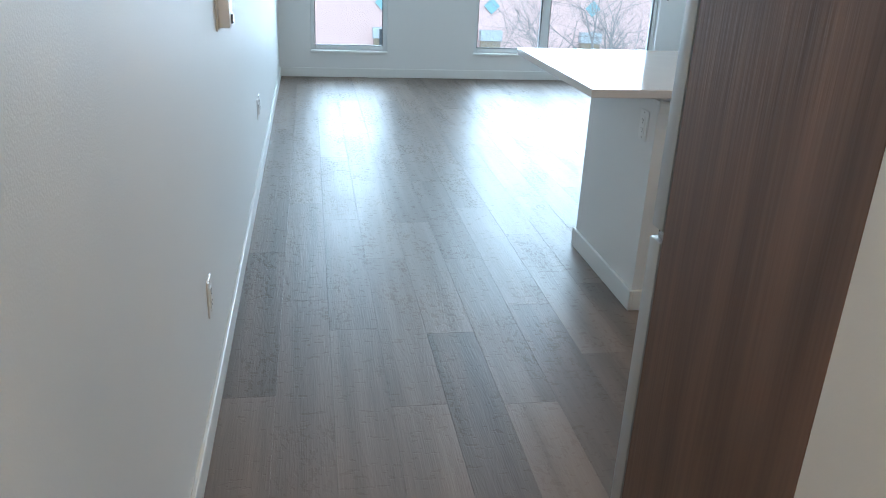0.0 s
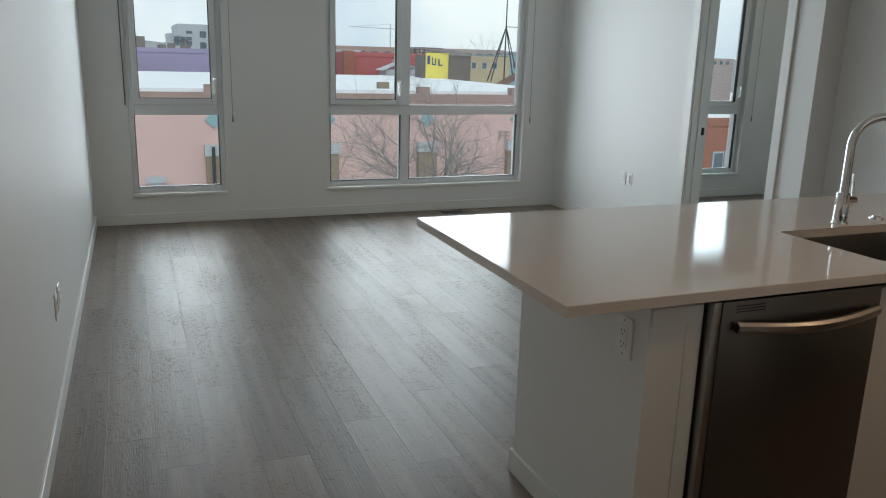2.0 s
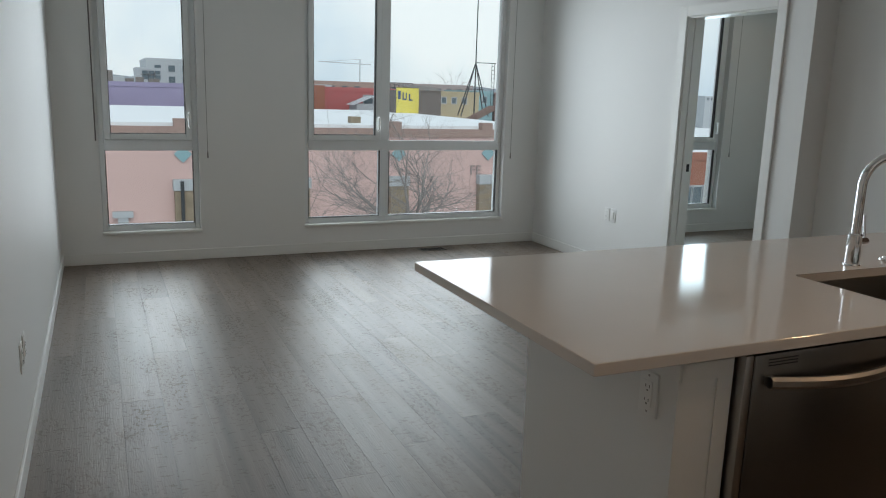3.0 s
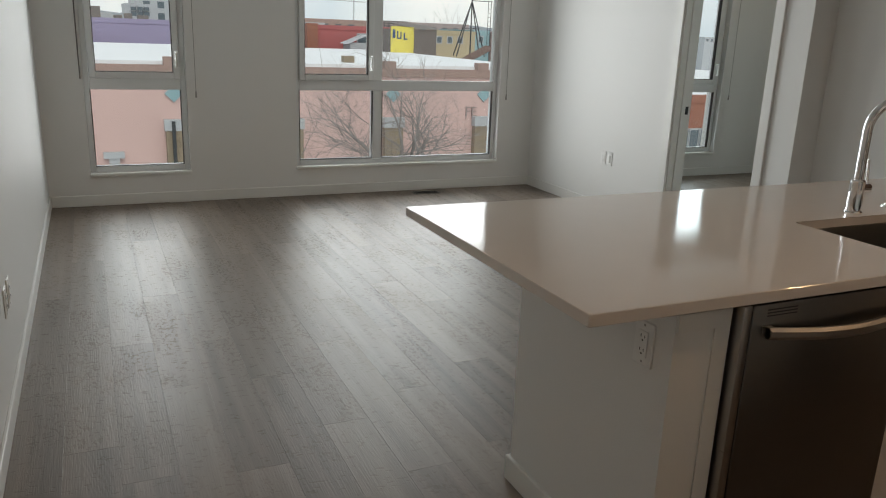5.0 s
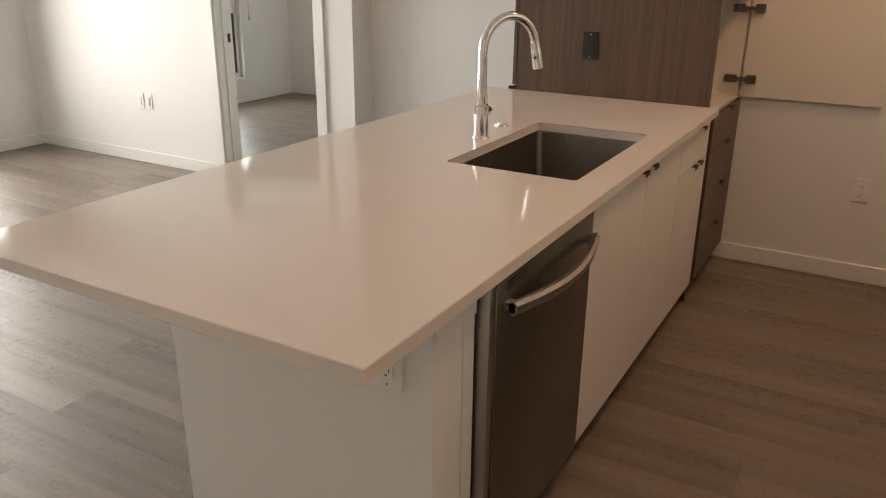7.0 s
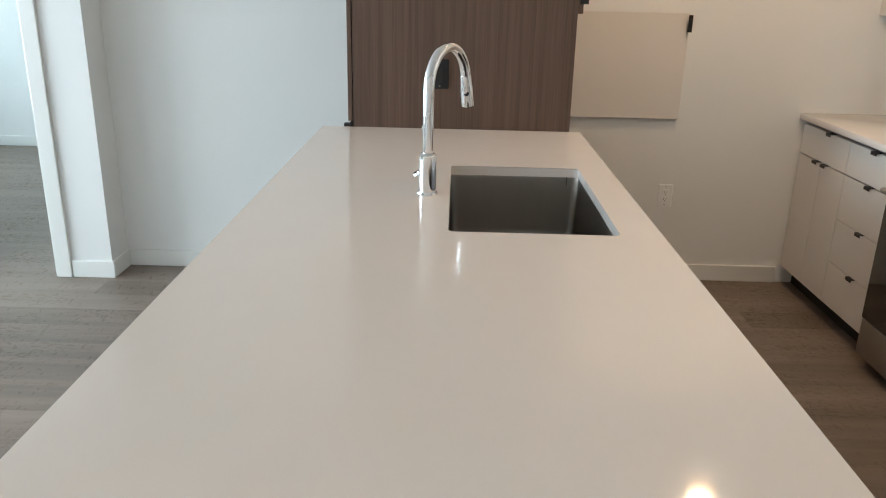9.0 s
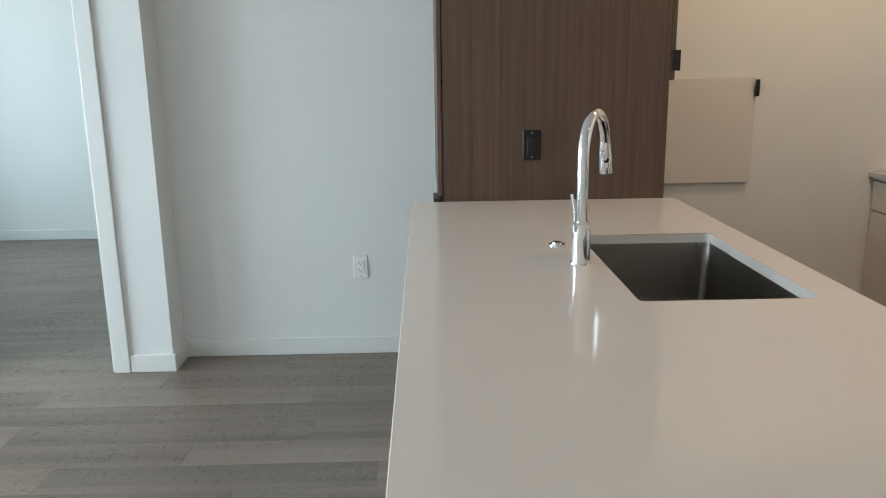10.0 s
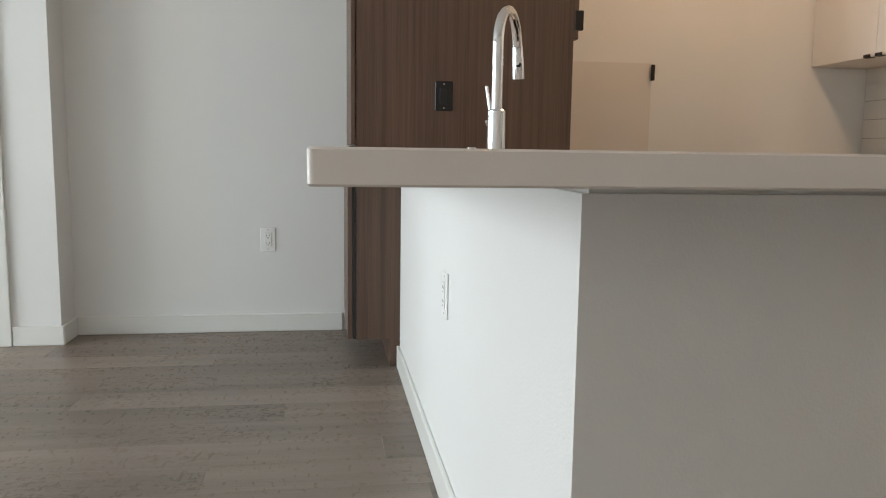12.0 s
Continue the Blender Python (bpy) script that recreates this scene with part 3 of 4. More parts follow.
# dishwasher
dw = thing("dishwasher", (3.02, 3.3, 0), "dark stainless dishwasher with a bowed steel handle", "dishwasher")
DX0, DX1, DY = 2.714, 3.337, 3.03
box("tub", (DX0 + 0.004, DX1 - 0.004, DY + 0.06, 3.65, 0.06, 0.87), DARK, dw)
box("door", (DX0 + 0.03, DX1 - 0.006, DY, DY + 0.055, 0.120, 0.870), STEELD, dw, r=0.004)
box("side_strip", (DX0 + 0.003, DX0 + 0.029, DY + 0.004, DY + 0.05, 0.120, 0.870), STEEL, dw, r=0.003)
box("kick_plate", (DX0 + 0.02, DX1 - 0.02, DY + 0.055, DY + 0.07, 0.02, 0.118), BLACK, dw)
each("vent_slot", [(DX0 + 0.075, DX0 + 0.175, DY - 0.001, DY + 0.004, 0.838 + 0.008 * i, 0.841 + 0.008 * i) for i in range(3)], BLACK, dw)
n = 16
bm = bmesh.new()
secs = []
for i in range(n + 1):
    u = i / n
    x = DX0 + 0.065 + u * (DX1 - DX0 - 0.10)
    bow = 0.022 + 0.038 * math.sin(math.pi * u)
    prof = [(-bow, -0.016), (-bow - 0.008, -0.006), (-bow - 0.008, 0.008), (-bow, 0.016), (-bow + 0.012, 0.014), (-bow + 0.012, -0.014)]
    secs.append([bm.verts.new((x, DY + a, 0.802 + b - 0.008 * math.sin(math.pi * u))) for a, b in prof])
for a, b in zip(secs, secs[1:]):
    for j in range(6):
        bm.faces.new((a[j], a[(j + 1) % 6], b[(j + 1) % 6], b[j]))
bm.faces.new(secs[0])
bm.faces.new(secs[-1][::-1])
add_box(bm, DX0 + 0.065, DX0 + 0.09, DY - 0.025, DY + 0.003, 0.792, 0.814)
add_box(bm, DX1 - 0.06, DX1 - 0.035, DY - 0.025, DY + 0.003, 0.792, 0.814)
bmesh.ops.recalc_face_normals(bm, faces=bm.faces[:])
mk("handle", bm, STEEL, dw, smooth=True)

# ---- tall wood unit at the island's end ----
TX0, TX1, TY0, TY1, TZ1 = 4.852, 5.545, 3.062, 3.966, 2.45
tu = thing("tall_cabinet", (5.2, 3.5, 0), "walnut-look tall cabinet with one open white door", "cabinet")
boxes("side_panel", [(TX0, TX0 + 0.02, TY0, 3.825, 0, TZ1), (TX0, TX0 + 0.02, 3.825, TY1, 0.118, TZ1)], WOOD, tu)
boxes("carcass", [(TX1 - 0.018, TX1, TY0, TY1, 0.122, TZ1), (TX0 + 0.02, TX1 - 0.018, TY0 + 0.01, TY1, 0.845, 0.868), (TX0 + 0.02, TX1 - 0.018, TY0 + 0.01, TY1, 1.375, 1.393),
                  (TX0 + 0.02, TX1 - 0.018, 3.50, 3.52, 0.10, TZ1), (TX0 + 0.02, TX1 - 0.018, TY0 + 0.01, TY1, TZ1 - 0.02, TZ1), (TX0 + 0.02, TX1 - 0.018, TY0 + 0.01, 3.80, 0.10, 0.118),
                  (TX0 + 0.0205, TX0 + 0.026, TY0 + 0.002, 3.50, 0.868, 1.375)], CABIN, tu)
each("toe_kick", [(TX0 + 0.02, TX1, 3.81, 3.825, 0, 0.10), (TX0 + 0.02, TX1, 3.135, 3.15, 0, 0.10)], WOOD, tu)
for x0, x1 in ((TX0, 5.198), (5.201, TX1)):
    box("back_door", (x0, x1, TY1 + 0.004, TY1 + 0.022, 0.935, TZ1), WOOD, tu, r=0.001, seg=1)
    box("back_door", (x0, x1, TY1 + 0.016, TY1 + 0.036, 0.122, 0.84), WOOD, tu, r=0.001, seg=1)
    box("back_rail", (x0, x1, TY1 + 0.001, TY1 + 0.015, 0.122, 0.93), DARK, tu)
boxes("handle", [(TX0 - 0.004, TX0 + 0.022, TY1 + 0.0155, TY1 + 0.040, 0.845, 0.925)], PULL, tu, r=0.001)
for z0, z1 in ((0.10, 0.29), (0.29, 0.495), (0.495, 0.70), (0.70, 0.862)):
    f = box("drawer", (TX0 + 0.045, TX1 - 0.02, TY0 - 0.021, TY0 - 0.001, z0 + 0.0015, z1 - 0.0015), WOOD, tu, r=0.001, seg=1)
    boxes("handle", [(5.225, 5.275, TY0 - 0.037, TY0 - 0.009, z1 - 0.003, z1), (5.225, 5.275, TY0 - 0.037, TY0 - 0.0345, z1 - 0.014, z1 - 0.003)], PULL, f)
f = box("upper_door", (TX0 + 0.002, TX1 - 0.02, TY0 - 0.021, TY0 - 0.001, 1.385, TZ1), WOOD, tu, r=0.001, seg=1)
boxes("handle", [(TX0 - 0.004, TX0 + 0.02, TY0 - 0.040, TY0 - 0.005, 1.422, 1.502)], PULL, f, r=0.001)
f = box("open_door", (5.533, 5.552, 2.42, 3.05, 0.868, 1.378), CAB, tu, r=0.0012, seg=1)
boxes("handle", [(5.512, 5.556, 2.412, 2.419, 1.29, 1.37), (5.512, 5.5145, 2.419, 2.432, 1.29, 1.37)], PULL, f)
for z in (0.955, 1.29):
    each("hinge", [(5.505, 5.533, 2.985, 3.03, z - 0.02, z + 0.02), (5.49, 5.527, 3.03, 3.075, z - 0.008, z + 0.008), (5.50, 5.527, 3.075, 3.13, z - 0.018, z + 0.018)], STEELD, tu, r=0.003)
    each("hinge", [(TX0 + 0.026, TX0 + 0.05, 3.07, 3.12, z - 0.018, z + 0.018)], STEELD, tu, r=0.003)
box("inner_panel", (TX0 + 0.0262, TX0 + 0.034, 3.14, 3.24, 1.02, 1.24), STEEL, tu, r=0.002)

# ---- kitchen south run ----
SF = 1.78
RX0, RX1 = 3.86, 4.622
cabinet(4.625, XK - 0.004, SF, YK + 0.004, [("drawer", 5.06, 5.55, 0.715, 0.862, [5.25]), ("drawer", 4.625, 5.06, 0.715, 0.862, [4.83]),
                                    ("door", 5.30, 5.55, 0.10, 0.712, [5.345]), ("door", 5.06, 5.30, 0.10, 0.712, [5.255]),
                                    ("drawer", 4.625, 5.06, 0.505, 0.712, [4.83]), ("drawer", 4.625, 5.06, 0.30, 0.505, [4.83]), ("drawer", 4.625, 5.06, 0.10, 0.30, [4.83])],
        "white laminate drawer and door cabinet along the wall")
cabinet(2.93, RX0 - 0.003, SF, YK + 0.004, [("door", 2.93, 3.40, 0.10, 0.862, [3.34]), ("door", 3.40, RX0 - 0.003, 0.10, 0.862, [3.46])], "plain white laminate base cabinet beside the range")
ctp = thing("counter_top", (5.1, 1.5, 0.87), "beige quartz worktop on the wall cabinets", "countertop", "worktops")
box("top", (RX1 + 0.003, XK - 0.001, YK + 0.002, SF + 0.024, 0.881, 0.912), QUARTZ, ctp, r=0.003)
boxes("cleat", [(RX1 + 0.02, XK - 0.02, YK + 0.02, SF - 0.03, 0.862, 0.881)], CABIN, ctp)
ct2 = thing("counter_top", (3.4, 1.5, 0.87), "beige quartz worktop on the wall cabinets", "countertop", "worktops")
box("top", (2.93, RX0 - 0.003, YK + 0.002, SF + 0.024, 0.881, 0.912), QUARTZ, ct2, r=0.003)
boxes("cleat", [(2.95, RX0 - 0.02, YK + 0.02, SF - 0.03, 0.862, 0.881)], CABIN, ct2)

rg = thing("range", (4.24, 1.5, 0), "stainless range with black glass oven door", "range")
box("body", (RX0 + 0.002, RX1 - 0.002, YK + 0.01, SF + 0.0, 0.03, 0.90), STEELD, rg, r=0.003)
box("cooktop", (RX0 + 0.002, RX1 - 0.002, YK + 0.01, SF + 0.01, 0.902, 0.918), OVEN, rg, r=0.004)
box("oven_door", (RX0 + 0.004, RX1 - 0.004, SF + 0.003, SF + 0.045, 0.21, 0.745), OVEN, rg, r=0.006)
box("door_rail", (RX0 + 0.004, RX1 - 0.004, SF + 0.003, SF + 0.047, 0.748, 0.80), STEEL, rg, r=0.005)
box("bottom_drawer", (RX0 + 0.004, RX1 - 0.004, SF + 0.003, SF + 0.04, 0.05, 0.205), STEEL, rg, r=0.005)
bm = bmesh.new()
vs = add_box(bm, RX0 + 0.003, RX1 - 0.003, SF + 0.0, SF + 0.06, 0.81, 0.915)
for v in vs:
    if v.co.z > 0.9 and v.co.y > SF + 0.03:
        v.co.y -= 0.035
soften(bm, 0.006)
mk("control_panel", bm, STEEL, rg, smooth=True)
for i in range(5):
    x = RX0 + 0.09 + i * 0.145
    bm = bmesh.new()
    add_rod(bm, (x, SF + 0.04, 0.862), (x, SF + 0.085, 0.878), 0.022, 0.019, 20)
    mk("knob", bm, STEEL, rg, smooth=True)
bm = bmesh.new()
add_rod(bm, (RX0 + 0.05, SF + 0.09, 0.765), (RX1 - 0.05, SF + 0.09, 0.765), 0.012, 0.012, 16)
for x in (RX0 + 0.08, RX1 - 0.08):
    add_rod(bm, (x, SF + 0.045, 0.765), (x, SF + 0.09, 0.765), 0.009, 0.009, 12)
mk("handle", bm, STEEL, rg, smooth=True)

wc = thing("wall_cabinet", (5.1, 1.34, 1.388), "white laminate wall cabinet above the worktop", "cabinet")
box("body", (4.63, XK - 0.002, YK + 0.012, 1.49, 1.388, 2.30), CAB, wc)
for x0, x1, hx in ((4.63, 5.06, 5.02), (5.06, XK - 0.004, 5.10)):
    f = box("door", (x0 + 0.0015, x1 - 0.0015, 1.491, 1.511, 1.388, 2.30), CAB, wc, r=0.0012, seg=1)
    boxes("handle", [(hx - 0.023, hx + 0.023, 1.498, 1.527, 1.384, 1.3875), (hx - 0.023, hx + 0.023, 1.5245, 1.527, 1.3875, 1.40)], PULL, f)

bs = tagged(box("backsplash", (2.93, XK - 0.001, YK + 0.001, YK + 0.005, 0.913, 1.387), GROUT), "cream wall tiles between worktop and cupboards", "backsplash", kind="structure")

# ---- fridge in its enclosure ----
ep = tagged(box("fridge_panel", (1.993, 2.013, 1.237, 1.803, 0, 2.45), WOODB, r=0.001, seg=1), "walnut-look end panel beside the fridge", "panel")
fr = thing("refrigerator", (2.42, 1.5, 0), "grey steel fridge with a lower freezer door", "refrigerator")
box("body", (2.02, 2.88, YK + 0.03, 1.79, 0.02, 1.78), BLACK, fr, r=0.004)
box("fridge_door", (1.998, 2.88, 1.822, 1.878, 0.822, 1.78), FRIDGE, fr, r=0.006)
box("freezer_door", (1.998, 2.88, 1.822, 1.878, 0.06, 0.798), FRIDGE, fr, r=0.006)
boxes("handle_groove", [(2.015, 2.86, 1.825, 1.87, 0.798, 0.822)], BLACK, fr)
each("hinge", [(2.004, 2.06, 1.815, 1.85, 0.802, 0.818)], STEEL, fr, r=0.003)

# ---- ceiling lamps ----


def downlight(x, y, power):
    lm = thing("ceiling_downlight", (x, y, H - 0.01), "round white recessed ceiling downlight, lit, above the view", "ceiling lamp", "ceiling downlights")
    bm = bmesh.new()
    add_rod(bm, (x, y, H - 0.012), (x, y, H - 0.001), 0.075, 0.085, 32)
    mk("rim", bm, TRIM, lm, smooth=True)
    bm = bmesh.new()
    add_rod(bm, (x, y, H - 0.016), (x, y, H - 0.0125), 0.055, 0.055, 32)
    mk("lens", bm, GLOW, lm, smooth=True)
    ob = new("downlight_lamp", bpy.data.lights.new("downlight_lamp", "SPOT"))
    ob.data.energy, ob.data.color, ob.data.shadow_soft_size = power, WARM, 0.05
    ob.data.spot_size, ob.data.spot_blend = radians(172), 0.3
    ob.matrix_world = look((x, y, H - 0.03), (x + 0.001, y, 0))


# the lamp at (3.1, 2.35) is an added, unseen fill for the kitchen
for x, y, p in ((4.75, 2.32, 20), (3.1, 2.35, 15), (1.45, -0.6, 46), (7.6, 7.35, 6)):
    downlight(x, y, p)

# ---- outside: street, buildings, tree ----
GZ = -10.5
tagged(box("ground", (-1500, 2500, 14, 3000, GZ - 0.5, GZ), SNOW), kind="structure")
tagged(box("road", (-300, 400, 18, 30, GZ, GZ + 0.02), STREET), kind="structure")


def building(name, x0, x1, y0, y1, z1, walls, roof, label, cap=0.35, capmat=None):
    """A house block with walls, parapet and snowy roof."""
    b = thing(name, ((x0 + x1) / 2, (y0 + y1) / 2, GZ), label, "building")
    box("wall", (x0, x1, y0, y1, GZ, z1 - 0.3), walls, b)
    box("roof", (x0 + 0.3, x1 - 0.3, y0 + 0.3, y1 - 0.3, z1 - 0.3, z1 - 0.05), roof, b)
    boxes("parapet", [(x0 - 0.05, x1 + 0.05, y0 - 0.05, y0 + 0.3, z1 - 0.3, z1 - 0.3 + cap), (x0 - 0.05, x0 + 0.3, y0 + 0.3, y1, z1 - 0.3, z1 - 0.3 + cap), (x1 - 0.3, x1 + 0.05, y0 + 0.3, y1, z1 - 0.3, z1 - 0.3 + cap)], capmat or walls, b)
    return b


def panes(b, rows, y, material=PANE, rim=PALE):
    for x0, x1, z0, z1 in rows:
        w = boxes("window", [(x0 - 0.08, x0, y - 0.06, y, z0 - 0.08, z1 + 0.08), (x1, x1 + 0.08, y - 0.06, y, z0 - 0.08, z1 + 0.08), (x0, x1, y - 0.06, y, z1, z1 + 0.08), (x0, x1, y - 0.06, y, z0 - 0.08, z0)], rim, b)
        box("pane", (x0, x1, y - 0.02, y + 0.0, z0, z1), material, w)


PY = 36.0
pb = building("pink_building", -25, 23, PY, 62, -0.05, PINK, SNOW, "low pink stucco building with a brown brick parapet and snowy roof", 0.1, BROWN)
box("brick_band", (-25, 23, PY - 0.08, PY - 0.002, -0.62, -0.28), BROWN, pb)
each("parapet_post", [(x - 0.28, x + 0.28, PY - 0.1, PY + 0.35, -0.30, 0.08) for x in (-5.1, -0.4, 4.4, 9.3, 13.95, 18.72)], BROWN, pb)
for x in (-5.1, -0.4, 4.45, 9.37, 14.14, 18.85):
    bm = bmesh.new()
    add_rod(bm, (x, PY - 0.08, -1.40), (x, PY - 0.002, -1.40), 0.36, 0.36, 4)
    mk("diamond", bm, TEAL, pb)
for x in (-5.1, -0.4, 4.5, 9.36, 14.1, 18.75):
    box("stone_pier", (x - 0.45, x + 0.45, PY - 0.35, PY - 0.003, GZ, -2.9), STONE, pb)
    box("pier_cap", (x - 0.5, x + 0.5, PY - 0.4, PY - 0.003, -2.9, -2.45), PALE, pb)
box("down_pipe", (4.28, 4.42, PY - 0.48, PY - 0.36, GZ, -2.5), IRON, pb)
for word, x in (("S", 14.45), ("FE", 17.85)):
    txt = bpy.data.curves.new("sign_letters", "FONT")
    txt.body, txt.size, txt.extrude = word, 0.68, 0.03
    tx = new("sign_letters", txt)
    tx.data.materials.append(SIGN)
    tx.matrix_basis = pose(x, PY - 0.05, -2.45, 90, 0, 0)
    hang(tx, pb)
boxes("wall_lamp", [(1.6, 2.4, PY - 0.25, PY - 0.003, -4.0, -3.75), (1.8, 2.2, PY - 0.2, PY - 0.003, -4.3, -4.0)], PALE, pb)
each("roof_box", [(12.4, 12.9, 38, 38.5, -0.1, 0.2), (20.0, 20.4, 37, 37.4, -0.1, 0.15)], STONE, pb)

p2 = building("purple_building", -20, 11, 66, 80, 1.5, PURPLE, SNOW, "long purple painted building with snow on its roof")
each("roof_unit", [(-1.0, 2.5, 70, 73, 1.4, 2.4), (4.2, 4.8, 70, 71, 1.4, 1.95), (5.2, 6.0, 70, 71, 1.4, 1.85)], GREY, p2)
b = building("white_building", 7.2, 15, 110, 125, 4.6, PALE, SNOW, "pale office block with small windows")
panes(b, [(8.2 + i * 1.7, 9.0 + i * 1.7, z, z + 0.8) for i in range(4) for z in (1.6, 3.0)], 110)
b = building("glass_building", 5.6, 9.0, 100, 108, 3.2, PALE, SNOW, "pale low block with a grid of panes")
panes(b, [(6.2 + i * 0.7, 6.8 + i * 0.7, z, z + 0.5) for i in range(3) for z in (1.9, 2.5)], 100)
b = building("red_building", 18.5, 27.0, 66, 84, 1.6, RED, SNOW, "red brick building with snow on the roof")
boxes("gable", [(17.7, 18.6, 65.6, 66.2, -9, 1.75)], BRICK, b)
panes(b, [(22.1, 22.9, 0.3, 1.0)], 66)
each("roof_rail", [(23.4, 26.8, 66.6, 66.7, 1.75 + 0.2 * i, 1.80 + 0.2 * i) for i in range(3)] + [(23.4 + 0.42 * i, 23.46 + 0.42 * i, 66.62, 66.68, 1.5, 2.15) for i in range(9)], IRON, b)
for x0, x1, y0, z1, skin, words in ((34.0, 39.0, 78, 1.55, OCHRE, "ochre plastered low building"), (39.3, 41.2, 79, 1.7, TEAL, "teal painted low building"),
                                    (41.5, 46.0, 78, 1.6, PINK, "salmon painted low building"), (20.5, 26.5, 92, 1.9, PALE, "pale blue-grey low building")):
    c = building("low_building", x0, x1, y0, y0 + 9, z1, skin, SNOW, words + " with snow on its roof")
    panes(c, [(x0 + 0.6 + 1.2 * i, x0 + 1.1 + 1.2 * i, z1 - 1.2, z1 - 0.6) for i in range(int((x1 - x0 - 0.6) / 1.2))], y0)
hump = thing("roof_hump", (28.2, 50.5, -0.3), "brown pitched roof hatch half under snow", "roof hatch")
bm = bmesh.new()
for sx in (-1, 1):
    vs = [bm.verts.new(p) for p in ((26.7, 49.5, 0.65), (26.7, 51.5, 0.65), (26.7 + sx * 1.9, 51.5, -0.3), (26.7 + sx * 1.9, 49.5, -0.3))]
    bm.faces.new(vs)
bmesh.ops.solidify(bm, geom=bm.faces[:], thickness=0.1)
mk("roof", bm, BROWN, hump)
h = thing("small_house", (22.2, 64.2, GZ), "small grey house with a snowy gable roof", "house")
box("wall", (20.6, 23.6, 63.2, 65.2, GZ, 0.35), PALE, h)
bm = bmesh.new()
for s in (-1, 1):
    vs = [bm.verts.new(p) for p in ((22.1, 63.0, 1.0), (22.1, 65.3, 1.0), (22.1 + s * 1.8, 65.3, 0.25), (22.1 + s * 1.8, 63.0, 0.25))]
    bm.faces.new(vs)
bmesh.ops.solidify(bm, geom=bm.faces[:], thickness=0.12)
mk("roof", bm, SNOW, h)
y3 = thing("yellow_shed", (23, 57, GZ), "rooftop shed with a yellow painted side", "building")
box("wall", (21.40, 24.95, 56.0, 58.4, -0.4, 1.55), GREY, y3)
bm = bmesh.new()
vs = [bm.verts.new(p) for p in ((21.30, 55.95, 1.95), (23.10, 55.8, 1.62), (25.10, 55.9, 1.58), (25.10, 58.6, 1.9), (21.30, 58.6, 2.1))]
bm.faces.new(vs)
bmesh.ops.solidify(bm, geom=bm.faces[:], thickness=0.08)
mk("roof", bm, GREY, y3)
box("painted_side", (21.35, 23.10, 55.88, 55.995, -0.25, 1.72), YELLOW, y3)
each("sign_bar", [(21.45, 21.65, 55.85, 55.878, 0.9, 1.5), (21.80, 21.88, 55.85, 55.878, 0.85, 1.4), (22.05, 22.13, 55.85, 55.878, 0.85, 1.35), (21.88, 22.05, 55.85, 55.878, 0.85, 0.95), (22.30, 22.60, 55.85, 55.878, 0.8, 0.9), (22.30, 22.40, 55.85, 55.878, 0.9, 1.3)], BLUE, y3)

mast = thing("roof_mast", (28.72, 58, 0.2), "dark lattice mast standing on a roof", "mast")
bm = bmesh.new()
top = Vector((28.72, 58, 3.85))
for fx, fy in ((27.2, 57.2), (27.7, 58.9), (29.6, 57.2), (30.0, 58.9)):
    add_rod(bm, (fx, fy, -0.3), top, 0.05, 0.04, 6)
    add_rod(bm, Vector((fx, fy, -0.3)).lerp(top, 0.5), (28.72, 58, 1.8), 0.025, 0.025, 5)
add_rod(bm, (28.72, 58, -0.3), (28.72, 58, 13.0), 0.06, 0.035, 8)
add_rod(bm, (28.72, 58, 3.85), (30.5, 58, 3.85), 0.03, 0.03, 5)
add_rod(bm, (30.4, 58, 3.85), (30.4, 58, -0.2), 0.025, 0.025, 5)
add_rod(bm, (30.15, 58, 3.85), (30.15, 58, -0.2), 0.02, 0.02, 5)
for i in range(12):
    add_rod(bm, (30.15, 58, 0.1 + 0.32 * i), (30.4, 58, 0.1 + 0.32 * i), 0.015, 0.015, 4)
add_rod(bm, (27.9, 58, 1.8), (29.5, 58, 1.8), 0.025, 0.025, 5)
mk("lattice", bm, IRON, mast)
crane = thing("tower_crane", (118, 400, GZ), "far tower crane above the roofs", "crane")
bm = bmesh.new()
add_rod(bm, (128, 400, GZ), (128, 400, 17), 0.3, 0.3, 6)
add_rod(bm, (106, 400, 15), (134, 400, 14.5), 0.2, 0.2, 6)
add_rod(bm, (128, 400, 17), (110, 400, 15.2), 0.1, 0.1, 5)
mk("lattice", bm, PALE, crane)

rng = random.Random(4)
# mostly pale greys: the haze of distance is put into the wall colours
mats = [PALE, SIGN, PALE, GREY, PALE, PALE, BROWN]
for i in range(34):
    y = rng.uniform(140, 300)
    x = 8 + (y - 2) * rng.uniform(-0.25, 1.15)
    w, h = rng.uniform(7, 20), rng.uniform(0.8, 2.6) + (y - 90) * 0.012
    b = building("far_building", x, x + w, y, y + 12, h, mats[i % 7], SNOW if i % 3 else GREY, "far low city building, its colour paled for haze")
    b["group"] = "far buildings"
    panes(b, [(x + 1 + j * 2.4, x + 2 + j * 2.4, h - 1.7, h - 0.8) for j in range(int(w / 2.6))], y, rim=GREY)


bb = building("brick_building", 25.0, 46, 30.0, 46, -0.95, BRICK, SNOW, "red brick building with pale windows and snowy roof")
panes(bb, [(26.0 + j * 0.62, 26.5 + j * 0.62, -3.6, -2.5) for j in range(3)] + [(29.5 + j * 0.62, 30.0 + j * 0.62, -3.6, -2.5) for j in range(3)], 30.0)
near = tagged(box("outer_pier", (8.13, 8.5, OUT + 0.002, OUT + 0.12, GZ, 3.2), BRICK), kind="structure")


